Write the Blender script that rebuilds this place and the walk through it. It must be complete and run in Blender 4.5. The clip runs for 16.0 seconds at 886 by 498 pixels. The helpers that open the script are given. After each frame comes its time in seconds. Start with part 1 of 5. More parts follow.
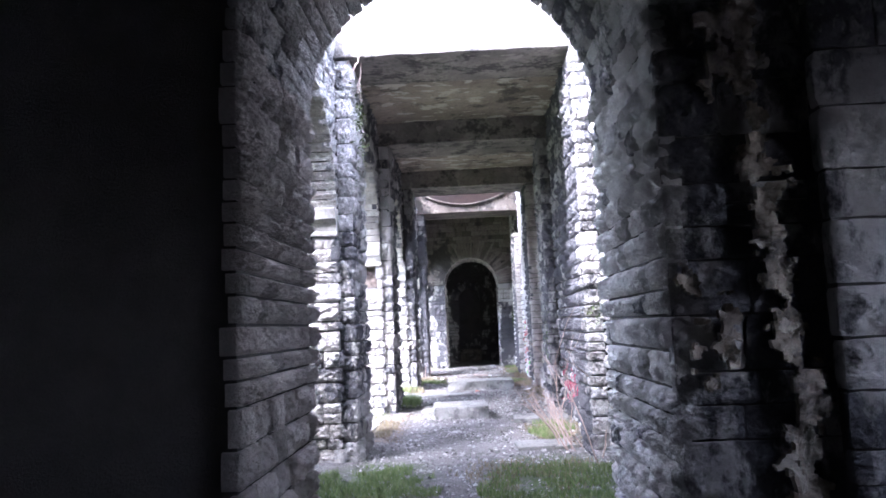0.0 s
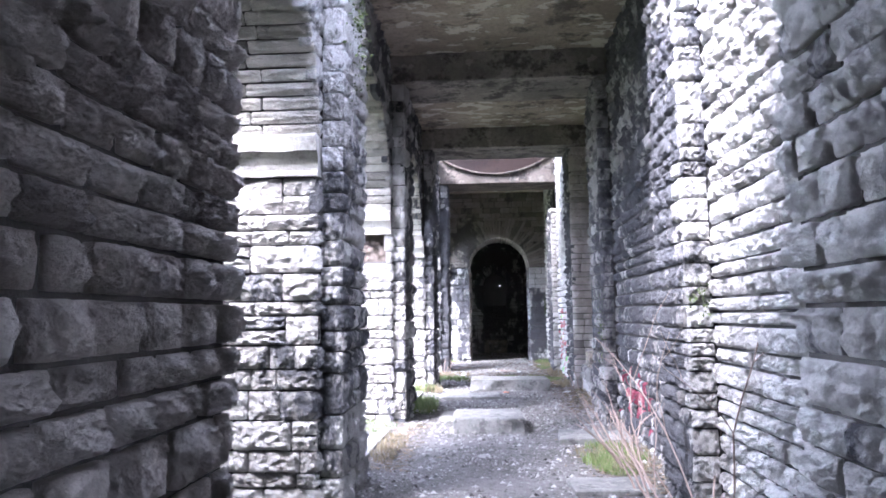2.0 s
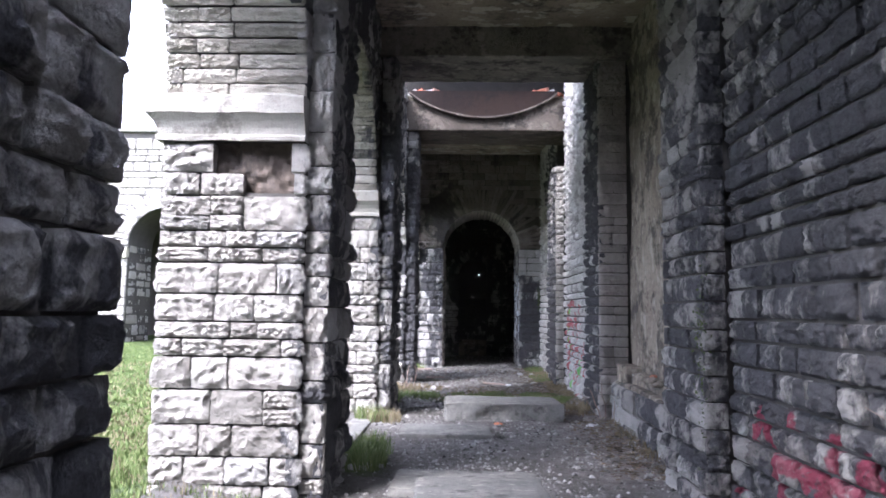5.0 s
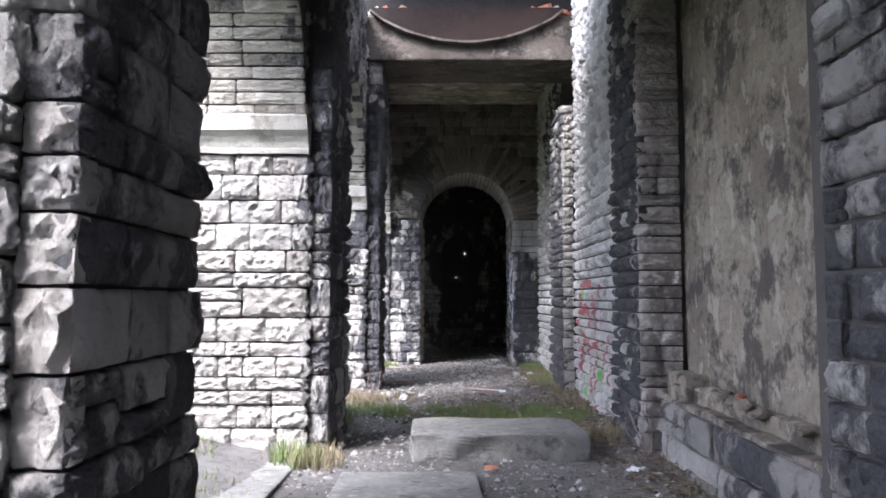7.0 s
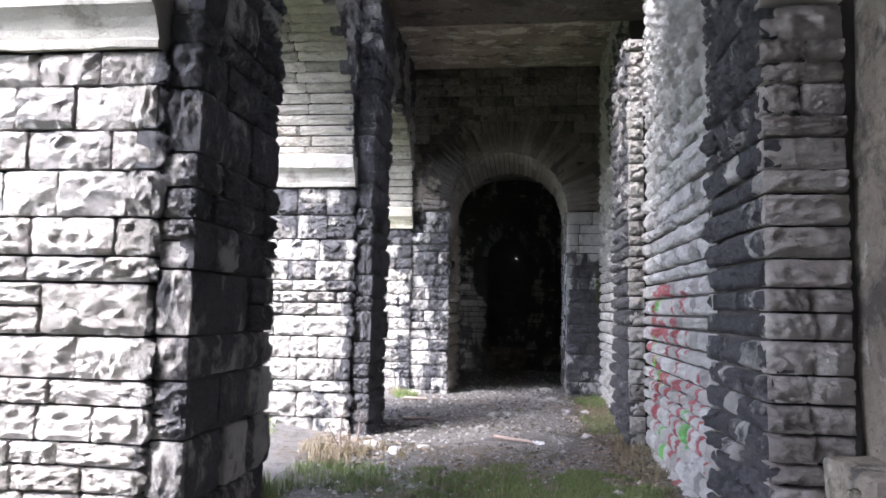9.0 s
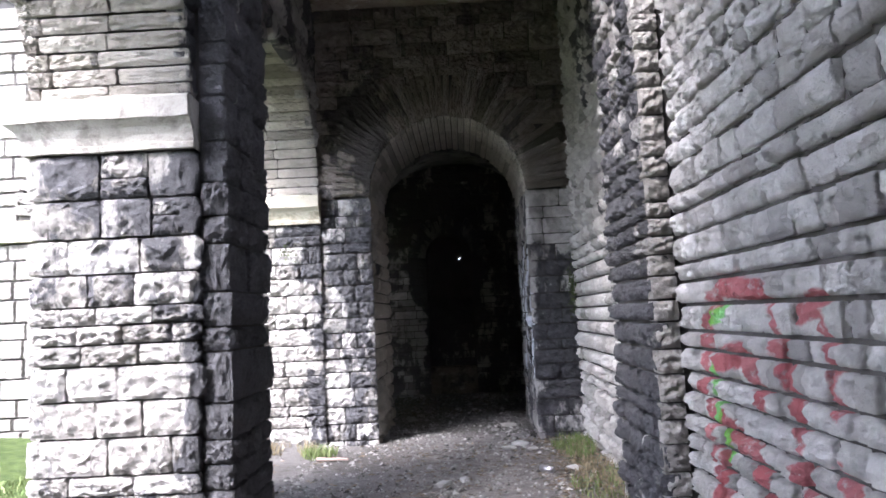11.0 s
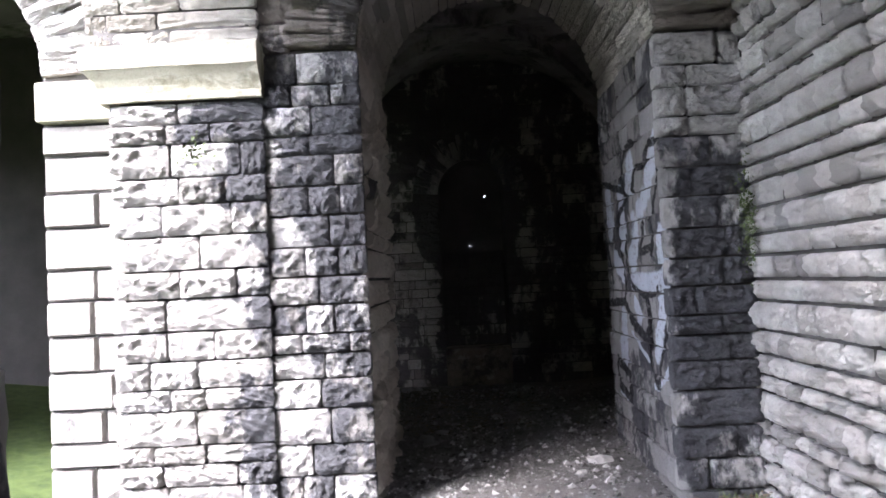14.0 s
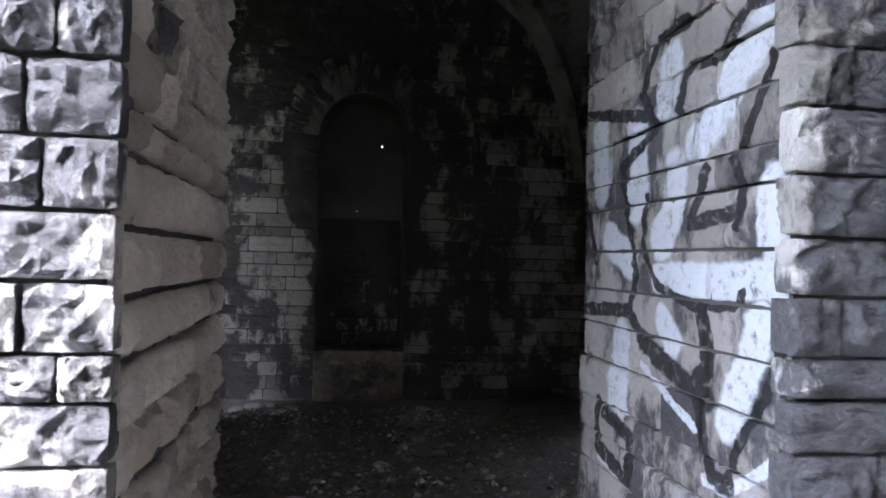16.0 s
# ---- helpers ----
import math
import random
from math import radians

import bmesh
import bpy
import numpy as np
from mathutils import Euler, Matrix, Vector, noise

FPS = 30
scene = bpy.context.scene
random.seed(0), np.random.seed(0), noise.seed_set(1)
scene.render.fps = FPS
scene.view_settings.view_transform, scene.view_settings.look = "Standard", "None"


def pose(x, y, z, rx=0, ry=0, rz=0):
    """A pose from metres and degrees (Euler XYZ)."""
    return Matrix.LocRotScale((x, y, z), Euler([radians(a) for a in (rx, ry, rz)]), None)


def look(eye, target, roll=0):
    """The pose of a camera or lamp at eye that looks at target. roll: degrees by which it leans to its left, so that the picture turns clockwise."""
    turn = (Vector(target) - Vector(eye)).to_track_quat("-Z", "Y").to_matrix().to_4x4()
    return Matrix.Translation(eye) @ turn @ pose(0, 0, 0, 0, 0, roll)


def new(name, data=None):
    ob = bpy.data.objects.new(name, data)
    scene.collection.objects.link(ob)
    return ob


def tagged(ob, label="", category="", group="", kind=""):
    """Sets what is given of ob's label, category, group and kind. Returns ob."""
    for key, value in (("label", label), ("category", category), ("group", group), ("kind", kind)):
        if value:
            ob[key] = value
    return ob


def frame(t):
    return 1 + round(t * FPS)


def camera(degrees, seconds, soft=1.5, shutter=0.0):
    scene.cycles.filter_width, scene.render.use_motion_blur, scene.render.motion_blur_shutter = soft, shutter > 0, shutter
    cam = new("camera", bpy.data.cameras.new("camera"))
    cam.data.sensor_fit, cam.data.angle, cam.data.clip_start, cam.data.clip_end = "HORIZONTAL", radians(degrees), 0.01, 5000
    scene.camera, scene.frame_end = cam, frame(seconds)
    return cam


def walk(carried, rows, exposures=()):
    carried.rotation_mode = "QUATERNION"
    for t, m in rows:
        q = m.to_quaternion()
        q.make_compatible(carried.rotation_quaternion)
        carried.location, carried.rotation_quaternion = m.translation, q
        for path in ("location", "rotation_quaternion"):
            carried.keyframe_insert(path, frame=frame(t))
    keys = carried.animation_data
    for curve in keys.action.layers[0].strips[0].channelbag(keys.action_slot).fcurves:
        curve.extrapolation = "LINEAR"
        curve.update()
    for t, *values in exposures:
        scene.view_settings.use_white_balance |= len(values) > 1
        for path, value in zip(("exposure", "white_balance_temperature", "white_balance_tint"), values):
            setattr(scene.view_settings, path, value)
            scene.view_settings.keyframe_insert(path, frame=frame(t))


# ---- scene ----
cam = camera(65.1, 16.0, soft=1.7)
METRES, EYE, TILT, LEAN, TURN = 23.6, 1.5, 0.0, 0.0, 1.9
ROWS = [
    (0.0, 0.0, 0.0, 0.0, 0.26, 6.44, 2.31),
    (0.5, 0.0023, 0.0257, 0.0002, 2.1, 4.12, 3.26),
    (1.0, 0.0001, 0.0539, 0.0052, 3.94, 6.43, 2.12),
    (1.5, -0.0014, 0.0846, 0.0044, 6.69, 5.5, 2.65),
    (2.0, -0.0028, 0.1187, -0.0002, 2.0, 5.45, 0.68),
    (2.5, -0.0031, 0.1498, -0.0025, 0.64, 5.75, 0.83),
    (3.0, -0.0031, 0.188, -0.0043, 1.5, 5.85, -0.44),
    (5.5, -0.0051, 0.3606, -0.005, -1.04, 4.95, -0.59),
    (6.0, -0.0032, 0.397, -0.0072, -1.34, 4.44, -0.39),
    (6.5, 0.0002, 0.4287, -0.006, -0.86, 3.48, -0.12),
    (7.0, 0.0049, 0.4614, -0.0049, -1.49, 3.99, -0.15),
    (7.5, 0.0154, 0.491, -0.0068, -0.37, 3.83, -0.37),
    (8.0, 0.0235, 0.5265, -0.0074, 1.17, 3.41, -0.68),
    (8.5, 0.0308, 0.5559, -0.0056, 2.28, 5.98, -0.97),
    (9.0, 0.0345, 0.5864, -0.0058, 4.45, 5.02, -1.05),
    (9.5, 0.0324, 0.6183, -0.004, 0.9, 7.14, 0.77),
    (12.0, 0.0362, 0.7662, 0.001, -0.41, 3.72, 3.28),
    (12.5, 0.035, 0.7927, -0.0009, -0.64, 3.19, 3.68),
    (13.0, 0.0292, 0.8218, 0.0002, 4.41, 3.17, 3.16),
    (13.5, 0.0217, 0.8497, 0.0005, 1.19, 3.04, 3.32),
    (14.0, 0.0178, 0.8813, -0.0008, -1.03, 2.41, 2.84),
    (14.5, 0.0174, 0.9119, -0.0028, -4.3, 2.48, 1.08),
    (15.0, 0.0195, 0.9409, -0.0034, -8.26, 2.12, 0.58),
    (15.5, 0.0209, 0.9656, -0.0033, -9.37, 1.8, 0.06),
    (16.0, 0.0211, 0.9901, -0.0028, -11.08, 0.88, -1.58),
]
EXPO = [(0, 4.82, 5600, 24), (1.5, 4.9, 5600, 24), (2.5, 4.32, 5650, 23), (3.2, 3.78, 5600, 23), (5.5, 3.57, 5950, 20), (7.5, 3.7, 6050, 19), (9.5, 3.95, 6100, 20), (12, 3.9, 6100, 21), (13, 4.08, 6150, 21), (14, 4.28, 6150, 21), (15, 4.68, 6100, 20), (16, 5.5, 6000, 18)]
walk(cam, [(t, pose(0, 0, EYE, TILT, LEAN, TURN) @ pose(METRES * x, METRES * y, METRES * z, 90 + pitch, roll, yaw)) for t, x, y, z, yaw, pitch, roll in ROWS], EXPO)

# ---- sky and sun: overcast ----
world = bpy.data.worlds.new("overcast_sky")
scene.world = world
world.use_nodes = True
wn, wl = world.node_tree.nodes, world.node_tree.links
sky = wn.new("ShaderNodeTexSky")
sky.sky_type, sky.sun_disc = "NISHITA", False
sky.sun_elevation, sky.sun_rotation = radians(48), radians(-150)
soften = wn.new("ShaderNodeHueSaturation")
soften.inputs["Saturation"].default_value = 0.35
wl.new(sky.outputs[0], soften.inputs["Color"])
wl.new(soften.outputs[0], wn["Background"].inputs["Color"])
wn["Background"].inputs["Strength"].default_value = 0.15
sun = new("sun", bpy.data.lights.new("sun", "SUN"))
sun.data.energy, sun.data.angle, sun.data.color = 1.2, radians(25), (1.0, 0.97, 0.92)
sun.matrix_world = look((0, 0, 0), (0.55, 0.62, -0.95))


# ---- materials ----
class Nodes:
    """A short way to write node trees."""

    def __init__(self, name):
        self.mat = bpy.data.materials.new(name)
        self.mat.use_nodes = True
        self.tree = self.mat.node_tree
        self.bsdf = self.tree.nodes["Principled BSDF"]
        self.pos = self.add("ShaderNodeNewGeometry").outputs["Position"]

    def add(self, kind, **values):
        node = self.tree.nodes.new(kind)
        for key, value in values.items():
            setattr(node, key, value)
        return node

    def put(self, value, socket):
        if isinstance(value, bpy.types.NodeSocket):
            self.tree.links.new(value, socket)
        else:
            socket.default_value = value

    def math(self, op, a, b=0.0, clamp=False):
        node = self.add("ShaderNodeMath", operation=op, use_clamp=clamp)
        self.put(a, node.inputs[0])
        self.put(b, node.inputs[1])
        return node.outputs[0]

    def vec(self, op, a, b=(0, 0, 0), out=0):
        node = self.add("ShaderNodeVectorMath", operation=op)
        self.put(a, node.inputs[0])
        self.put(b, node.inputs[3] if op == "SCALE" else node.inputs[1])
        return node.outputs[out]

    def noise(self, scale, detail=4.0, rough=0.6, stretch=(1, 1, 1), warp=0.0):
        node = self.add("ShaderNodeTexNoise")
        self.put(self.vec("MULTIPLY", self.pos, stretch), node.inputs["Vector"])
        node.inputs["Scale"].default_value = scale
        node.inputs["Detail"].default_value = detail
        node.inputs["Roughness"].default_value = rough
        node.inputs["Distortion"].default_value = warp
        return node.outputs["Fac"]

    def tint(self, scale, detail=4.0):
        node = self.add("ShaderNodeTexNoise")
        self.put(self.pos, node.inputs["Vector"])
        node.inputs["Scale"].default_value, node.inputs["Detail"].default_value = scale, detail
        return node.outputs["Color"]

    def ramp(self, fac, low, high):
        node = self.add("ShaderNodeMapRange", clamp=True)
        self.put(fac, node.inputs[0])
        node.inputs[1].default_value, node.inputs[2].default_value = low, high
        return node.outputs[0]

    def mix(self, fac, a, b):
        node = self.add("ShaderNodeMix", data_type="RGBA")
        self.put(fac, node.inputs[0])
        self.put(a if isinstance(a, bpy.types.NodeSocket) else (*a, 1), node.inputs[6])
        self.put(b if isinstance(b, bpy.types.NodeSocket) else (*b, 1), node.inputs[7])
        return node.outputs[2]

    def random(self):
        return self.add("ShaderNodeObjectInfo").outputs["Random"]

    def strokes(self, lines, axis, wobble=0.03):
        """1 on sprayed lines, each a list of points (a, z) and a half width, on a wall whose plane is normal to axis."""
        flat = {"x": (0, 1, 1), "y": (1, 0, 1), "z": (1, 1, 0)}[axis]
        shake = self.add("ShaderNodeTexNoise")
        shake.inputs["Scale"].default_value = 5.0
        p = self.vec("ADD", self.pos, self.vec("SCALE", self.vec("SUBTRACT", shake.outputs["Color"], (0.5, 0.5, 0.5)), wobble))
        p = self.vec("MULTIPLY", p, flat)
        best = None
        for points, half in lines:
            for (a, za), (b, zb) in zip(points, points[1:]):
                start = {"x": (0, a, za), "y": (a, 0, za), "z": (a, za, 0)}[axis]
                way = {"x": (0, b - a, zb - za), "y": (b - a, 0, zb - za), "z": (b - a, zb - za, 0)}[axis]
                off = self.vec("SUBTRACT", p, start)
                along = self.math("MULTIPLY", self.vec("DOT_PRODUCT", off, way, out=1), 1 / ((b - a) ** 2 + (zb - za) ** 2 + 1e-9), clamp=True)
                scaled = self.add("ShaderNodeVectorMath", operation="SCALE")
                scaled.inputs[0].default_value = way
                self.put(along, scaled.inputs[3])
                far = self.vec("DISTANCE", off, scaled.outputs[0], out=1)
                far = self.math("DIVIDE", far, half)
                best = far if best is None else self.math("MINIMUM", best, far)
        return self.ramp(best, 1.12, 0.85 if axis != "z" else 0.4)

    def finish(self, colour, rough=0.9, bumps=(), metal=0.0):
        self.put(colour, self.bsdf.inputs["Base Color"])
        self.put(rough, self.bsdf.inputs["Roughness"])
        self.bsdf.inputs["Metallic"].default_value = metal
        self.bsdf.inputs["Specular IOR Level"].default_value = 0.3
        last = None
        for height, far in bumps:
            node = self.add("ShaderNodeBump")
            node.inputs["Strength"].default_value = 1.0
            node.inputs["Distance"].default_value = far
            self.put(height, node.inputs["Height"])
            if last is not None:
                self.put(last, node.inputs["Normal"])
            last = node.outputs[0]
        if last is not None:
            self.put(last, self.bsdf.inputs["Normal"])
        return self.mat


# where black crust has gathered (+) or the stone is paler (-): centre, reach, amount
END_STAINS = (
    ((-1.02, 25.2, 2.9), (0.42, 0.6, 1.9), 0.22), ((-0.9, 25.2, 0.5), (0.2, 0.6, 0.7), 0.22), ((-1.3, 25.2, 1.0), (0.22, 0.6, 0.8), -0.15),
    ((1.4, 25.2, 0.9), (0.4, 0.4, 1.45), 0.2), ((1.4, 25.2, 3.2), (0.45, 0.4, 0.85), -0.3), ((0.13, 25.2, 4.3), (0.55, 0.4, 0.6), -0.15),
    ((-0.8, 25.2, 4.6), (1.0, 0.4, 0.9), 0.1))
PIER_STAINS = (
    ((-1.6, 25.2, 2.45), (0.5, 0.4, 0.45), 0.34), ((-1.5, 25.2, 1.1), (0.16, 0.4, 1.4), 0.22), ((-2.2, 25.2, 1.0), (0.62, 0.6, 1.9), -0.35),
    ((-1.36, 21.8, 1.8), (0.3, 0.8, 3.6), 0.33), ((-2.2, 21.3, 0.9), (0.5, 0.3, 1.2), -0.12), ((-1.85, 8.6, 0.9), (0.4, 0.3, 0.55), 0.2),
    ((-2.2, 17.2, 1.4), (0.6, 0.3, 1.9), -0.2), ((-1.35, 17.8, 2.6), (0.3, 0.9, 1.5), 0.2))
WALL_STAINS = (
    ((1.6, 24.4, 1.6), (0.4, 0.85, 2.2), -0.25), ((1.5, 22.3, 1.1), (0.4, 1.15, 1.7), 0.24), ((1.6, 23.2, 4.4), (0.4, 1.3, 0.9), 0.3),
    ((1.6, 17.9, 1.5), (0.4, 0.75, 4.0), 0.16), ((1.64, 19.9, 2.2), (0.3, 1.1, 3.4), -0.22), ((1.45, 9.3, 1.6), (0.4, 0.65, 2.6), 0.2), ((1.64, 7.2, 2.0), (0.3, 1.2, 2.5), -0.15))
# back wall: left patch paled in the colour to look lit from the side
ROOM_TONES = (((-0.8, 30.4, 0.9), (0.35, 0.5, 1.5), -0.2), ((0.05, 30.4, 2.6), (0.75, 0.5, 1.6), 0.2), ((1.0, 30.4, 0.6), (0.6, 0.5, 0.8), -0.1))


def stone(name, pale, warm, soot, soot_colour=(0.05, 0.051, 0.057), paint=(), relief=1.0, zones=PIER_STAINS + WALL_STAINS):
    """Rock-faced limestone. soot: how much of it is under black crust, 0 to 1."""
    n = Nodes(name)
    rnd = n.random()
    large = n.noise(0.75, 3, 0.6, (1, 1, 0.7), 0.6)
    mottle = n.noise(5.0, 6, 0.7, (1, 1, 0.6))
    fine = n.noise(45, 6, 0.75)
    base = n.mix(n.ramp(rnd, 0.0, 0.7), pale, warm)
    base = n.mix(n.ramp(rnd, 0.72, 1.0), base, tuple(c * 0.62 for c in warm))
    base = n.mix(n.math("MULTIPLY", n.ramp(mottle, 0.4, 0.7), 0.45), base, tuple(c * 0.5 for c in warm))
    base = n.mix(n.math("MULTIPLY", n.ramp(fine, 0.45, 0.75), 0.3), base, tuple(c * 0.45 for c in pale))
    streak = n.noise(3.2, 5, 0.65, (1, 1, 0.35), 0.5)
    mask = n.math("ADD", n.math("MULTIPLY", large, 0.85), n.math("MULTIPLY", mottle, 0.85))
    mask = n.math("ADD", mask, n.math("MULTIPLY", streak, 0.7))
    mask = n.math("ADD", mask, n.math("MULTIPLY", rnd, 0.14))
    wander = n.vec("SCALE", n.vec("SUBTRACT", n.tint(2.3, 5), (0.5, 0.5, 0.5)), 0.9)
    wander = n.vec("ADD", n.pos, wander)
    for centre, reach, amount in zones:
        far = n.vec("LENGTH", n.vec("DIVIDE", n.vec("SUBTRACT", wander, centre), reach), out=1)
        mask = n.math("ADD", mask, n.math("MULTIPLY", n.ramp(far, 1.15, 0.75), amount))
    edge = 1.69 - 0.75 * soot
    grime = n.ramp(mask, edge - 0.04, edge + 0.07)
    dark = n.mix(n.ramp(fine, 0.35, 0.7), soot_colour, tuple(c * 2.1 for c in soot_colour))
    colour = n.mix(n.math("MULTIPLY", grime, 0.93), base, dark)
    for lines, tint, axis, cover in paint:
        worn = n.math("MULTIPLY", n.strokes(lines, axis), n.math("MULTIPLY", n.ramp(n.noise(18, 5, 0.7), 0.28, 0.45), cover))
        colour = n.mix(worn, colour, tint)
    chips = n.noise(12 / relief, 7, 0.72, (1, 1, 1), 1.5)
    flakes = n.add("ShaderNodeTexVoronoi")
    n.put(n.vec("ADD", n.pos, n.vec("SCALE", n.add("ShaderNodeTexNoise").outputs["Color"], 0.12)), flakes.inputs["Vector"])
    flakes.inputs["Scale"].default_value = 10 / relief
    return n.finish(colour, 0.88, ((flakes.outputs["Distance"], 0.05 * relief), (chips, 0.06 * relief), (fine, 0.01)))


PALE, WARM = (0.57, 0.55, 0.51), (0.46, 0.435, 0.4)
stone_pale = stone("pale_limestone", PALE, WARM, 0.17)
stone_mixed = stone("stained_limestone", (0.55, 0.54, 0.52), (0.42, 0.405, 0.38), 0.46)
stone_black = stone("sooty_limestone", (0.44, 0.42, 0.4), (0.3, 0.285, 0.27), 0.61, (0.056, 0.057, 0.063))
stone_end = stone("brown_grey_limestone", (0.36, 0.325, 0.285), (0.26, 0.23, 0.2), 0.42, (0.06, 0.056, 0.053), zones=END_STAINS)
stone_room = stone("dark_room_limestone", (0.56, 0.53, 0.48), (0.42, 0.385, 0.35), 0.7, (0.05, 0.048, 0.047), zones=ROOM_TONES)
stone_soffit = stone("pale_soffit_stone", (0.72, 0.68, 0.61), (0.58, 0.54, 0.48), 0.12, zones=())
stone_half = stone("patched_limestone", (0.52, 0.505, 0.475), (0.42, 0.4, 0.37), 0.47)
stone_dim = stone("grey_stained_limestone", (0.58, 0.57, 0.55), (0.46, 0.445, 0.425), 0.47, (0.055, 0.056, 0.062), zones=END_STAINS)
stone_bright = stone("bright_limestone", (0.7, 0.685, 0.65), (0.56, 0.54, 0.505), 0.2, relief=0.5)
stone_jamb = stone("pale_brown_limestone", (0.74, 0.68, 0.6), (0.6, 0.54, 0.47), 0.2, relief=0.5, zones=())
stone_thin = stone("thin_bedded_limestone", (0.6, 0.57, 0.5), (0.45, 0.42, 0.36), 0.28)

stone_passage = stone("brownish_limestone", (0.64, 0.6, 0.56), (0.52, 0.475, 0.44), 0.26, relief=0.9, zones=())
RED, SILVER, BLACK, GREEN, BLUE, YELLOW = (0.5, 0.03, 0.05), (0.56, 0.6, 0.66), (0.012, 0.012, 0.015), (0.1, 0.6, 0.08), (0.02, 0.4, 0.62), (0.7, 0.62, 0.05)
wall_red_a = stone("stained_limestone_red_spray", (0.45, 0.44, 0.42), (0.33, 0.31, 0.29), 0.66, paint=(
    ([([(12.85, 0.15), (12.45, 0.75), (12.15, 0.2)], 0.05), ([(12.05, 0.75), (11.70, 0.2), (11.55, 0.7)], 0.06), ([(11.45, 0.15), (11.25, 0.65), (10.85, 0.35), (11.15, 0.1)], 0.07), ([(12.65, 0.45), (11.05, 0.5)], 0.05)], (0.3, 0.03, 0.07), "x", 0.75),))
wall_red_b = stone("pale_limestone_red_green_spray", (0.78, 0.77, 0.75), (0.65, 0.635, 0.61), 0.16, relief=0.5, paint=(
    ([([(20.75, 0.3), (20.85, 1.3), (20.55, 1.6), (20.0, 1.55)], 0.06), ([(20.65, 1.2), (20.3, 1.25), (20.1, 1.05)], 0.065), ([(20.55, 0.85), (20.2, 0.75), (20.1, 0.2)], 0.065), ([(20.6, 0.9), (20.7, 0.4)], 0.05),
      ([(19.95, 1.5), (19.75, 0.9), (19.85, 0.3), (19.8, 0.0)], 0.05), ([(19.7, 1.45), (19.5, 1.5), (19.45, 1.1)], 0.05), ([(19.5, 0.85), (19.3, 0.7), (19.4, 0.4)], 0.05), ([(19.1, 0.9), (19.0, 0.3)], 0.05)], (0.5, 0.03, 0.05), "x", 0.72),
    ([([(20.72, 1.42), (20.5, 1.47)], 0.04), ([(20.7, 1.15), (20.62, 0.7)], 0.045), ([(20.5, 0.4), (20.45, 0.1)], 0.05), ([(19.6, 0.6), (19.55, 0.35)], 0.05)], (0.15, 0.7, 0.1), "x", 0.75)))
SILVER_LINES = [([(25.35, 2.34), (25.41, 2.24), (25.6, 2.14), (25.7, 2.0), (25.85, 1.91)], 0.085),
                ([(25.37, 1.7), (25.37, 1.55), (25.36, 1.39)], 0.075),
                ([(26.14, 1.38), (25.69, 1.38), (25.34, 1.4)], 0.07),
                ([(26.01, 1.83), (26.04, 1.65), (26.13, 1.54)], 0.09),
                ([(25.44, 1.25), (25.5, 1.09), (25.61, 0.9)], 0.08),
                ([(26.83, 2.12), (26.8, 1.82)], 0.1),
                ([(26.38, 2.05), (26.36, 1.73)], 0.11),
                ([(26.09, 2.29), (26.09, 2.13)], 0.1),
                ([(26.53, 1.08), (26.54, 0.77)], 0.1),
                ([(26.11, 1.21), (26.0, 1.13)], 0.07),
                ([(26.7, 1.56), (26.43, 1.45)], 0.09),
                ([(26.3, 0.99), (25.82, 0.82)], 0.02),
                ([(25.78, 0.64), (25.58, 0.66), (25.29, 0.86)], 0.022),
                ([(26.76, 0.45), (26.46, 0.41)], 0.025),
                ([(25.32, 2.38), (25.18, 2.34)], 0.025)]
BLACK_LINES = [([(25.32, 2.31), (25.51, 2.33), (25.69, 2.21), (25.94, 2.22), (25.98, 2.06)], 0.028),
               ([(25.4, 2.12), (25.5, 1.95), (25.59, 1.82), (25.52, 1.68), (25.55, 1.58)], 0.026),
               ([(25.78, 1.8), (25.89, 1.6), (25.54, 1.63)], 0.03),
               ([(26.27, 1.74), (26.29, 1.5), (26.14, 1.34), (25.84, 1.28), (25.58, 1.3), (25.54, 1.35)], 0.02),
               ([(25.94, 2.42), (26.21, 2.42), (26.34, 2.23), (26.18, 2.03), (26.57, 1.9), (26.43, 1.6), (26.36, 1.4), (26.44, 1.22)], 0.03),
               ([(26.99, 2.24), (26.28, 2.1)], 0.03),
               ([(27.05, 1.84), (26.87, 1.45)], 0.03),
               ([(27.01, 1.19), (26.44, 1.22), (26.3, 1.1), (25.82, 0.97), (25.77, 0.81), (25.73, 0.67), (25.57, 0.68)], 0.035),
               ([(25.6, 0.69), (25.53, 0.84), (25.39, 1.03), (25.33, 1.21), (25.34, 1.29)], 0.025),
               ([(25.79, 1.25), (25.74, 1.07), (25.82, 0.99)], 0.04),
               ([(26.3, 1.1), (25.75, 0.94)], 0.05),
               ([(26.76, 0.73), (26.8, 0.5), (26.42, 0.42), (26.38, 0.64), (26.68, 0.69)], 0.04)]
JAMB_BANDS = [(-1.0, 1.12), (1.12, 1.75), (1.75, 4.0)]


def lines_between(lines, low, high):
    """The straight pieces of the sprayed lines that touch the courses between two heights."""
    return [([p, q], half) for pts, half in lines for p, q in zip(pts, pts[1:]) if max(p[1], q[1]) > low - 0.1 and min(p[1], q[1]) < high + 0.1]


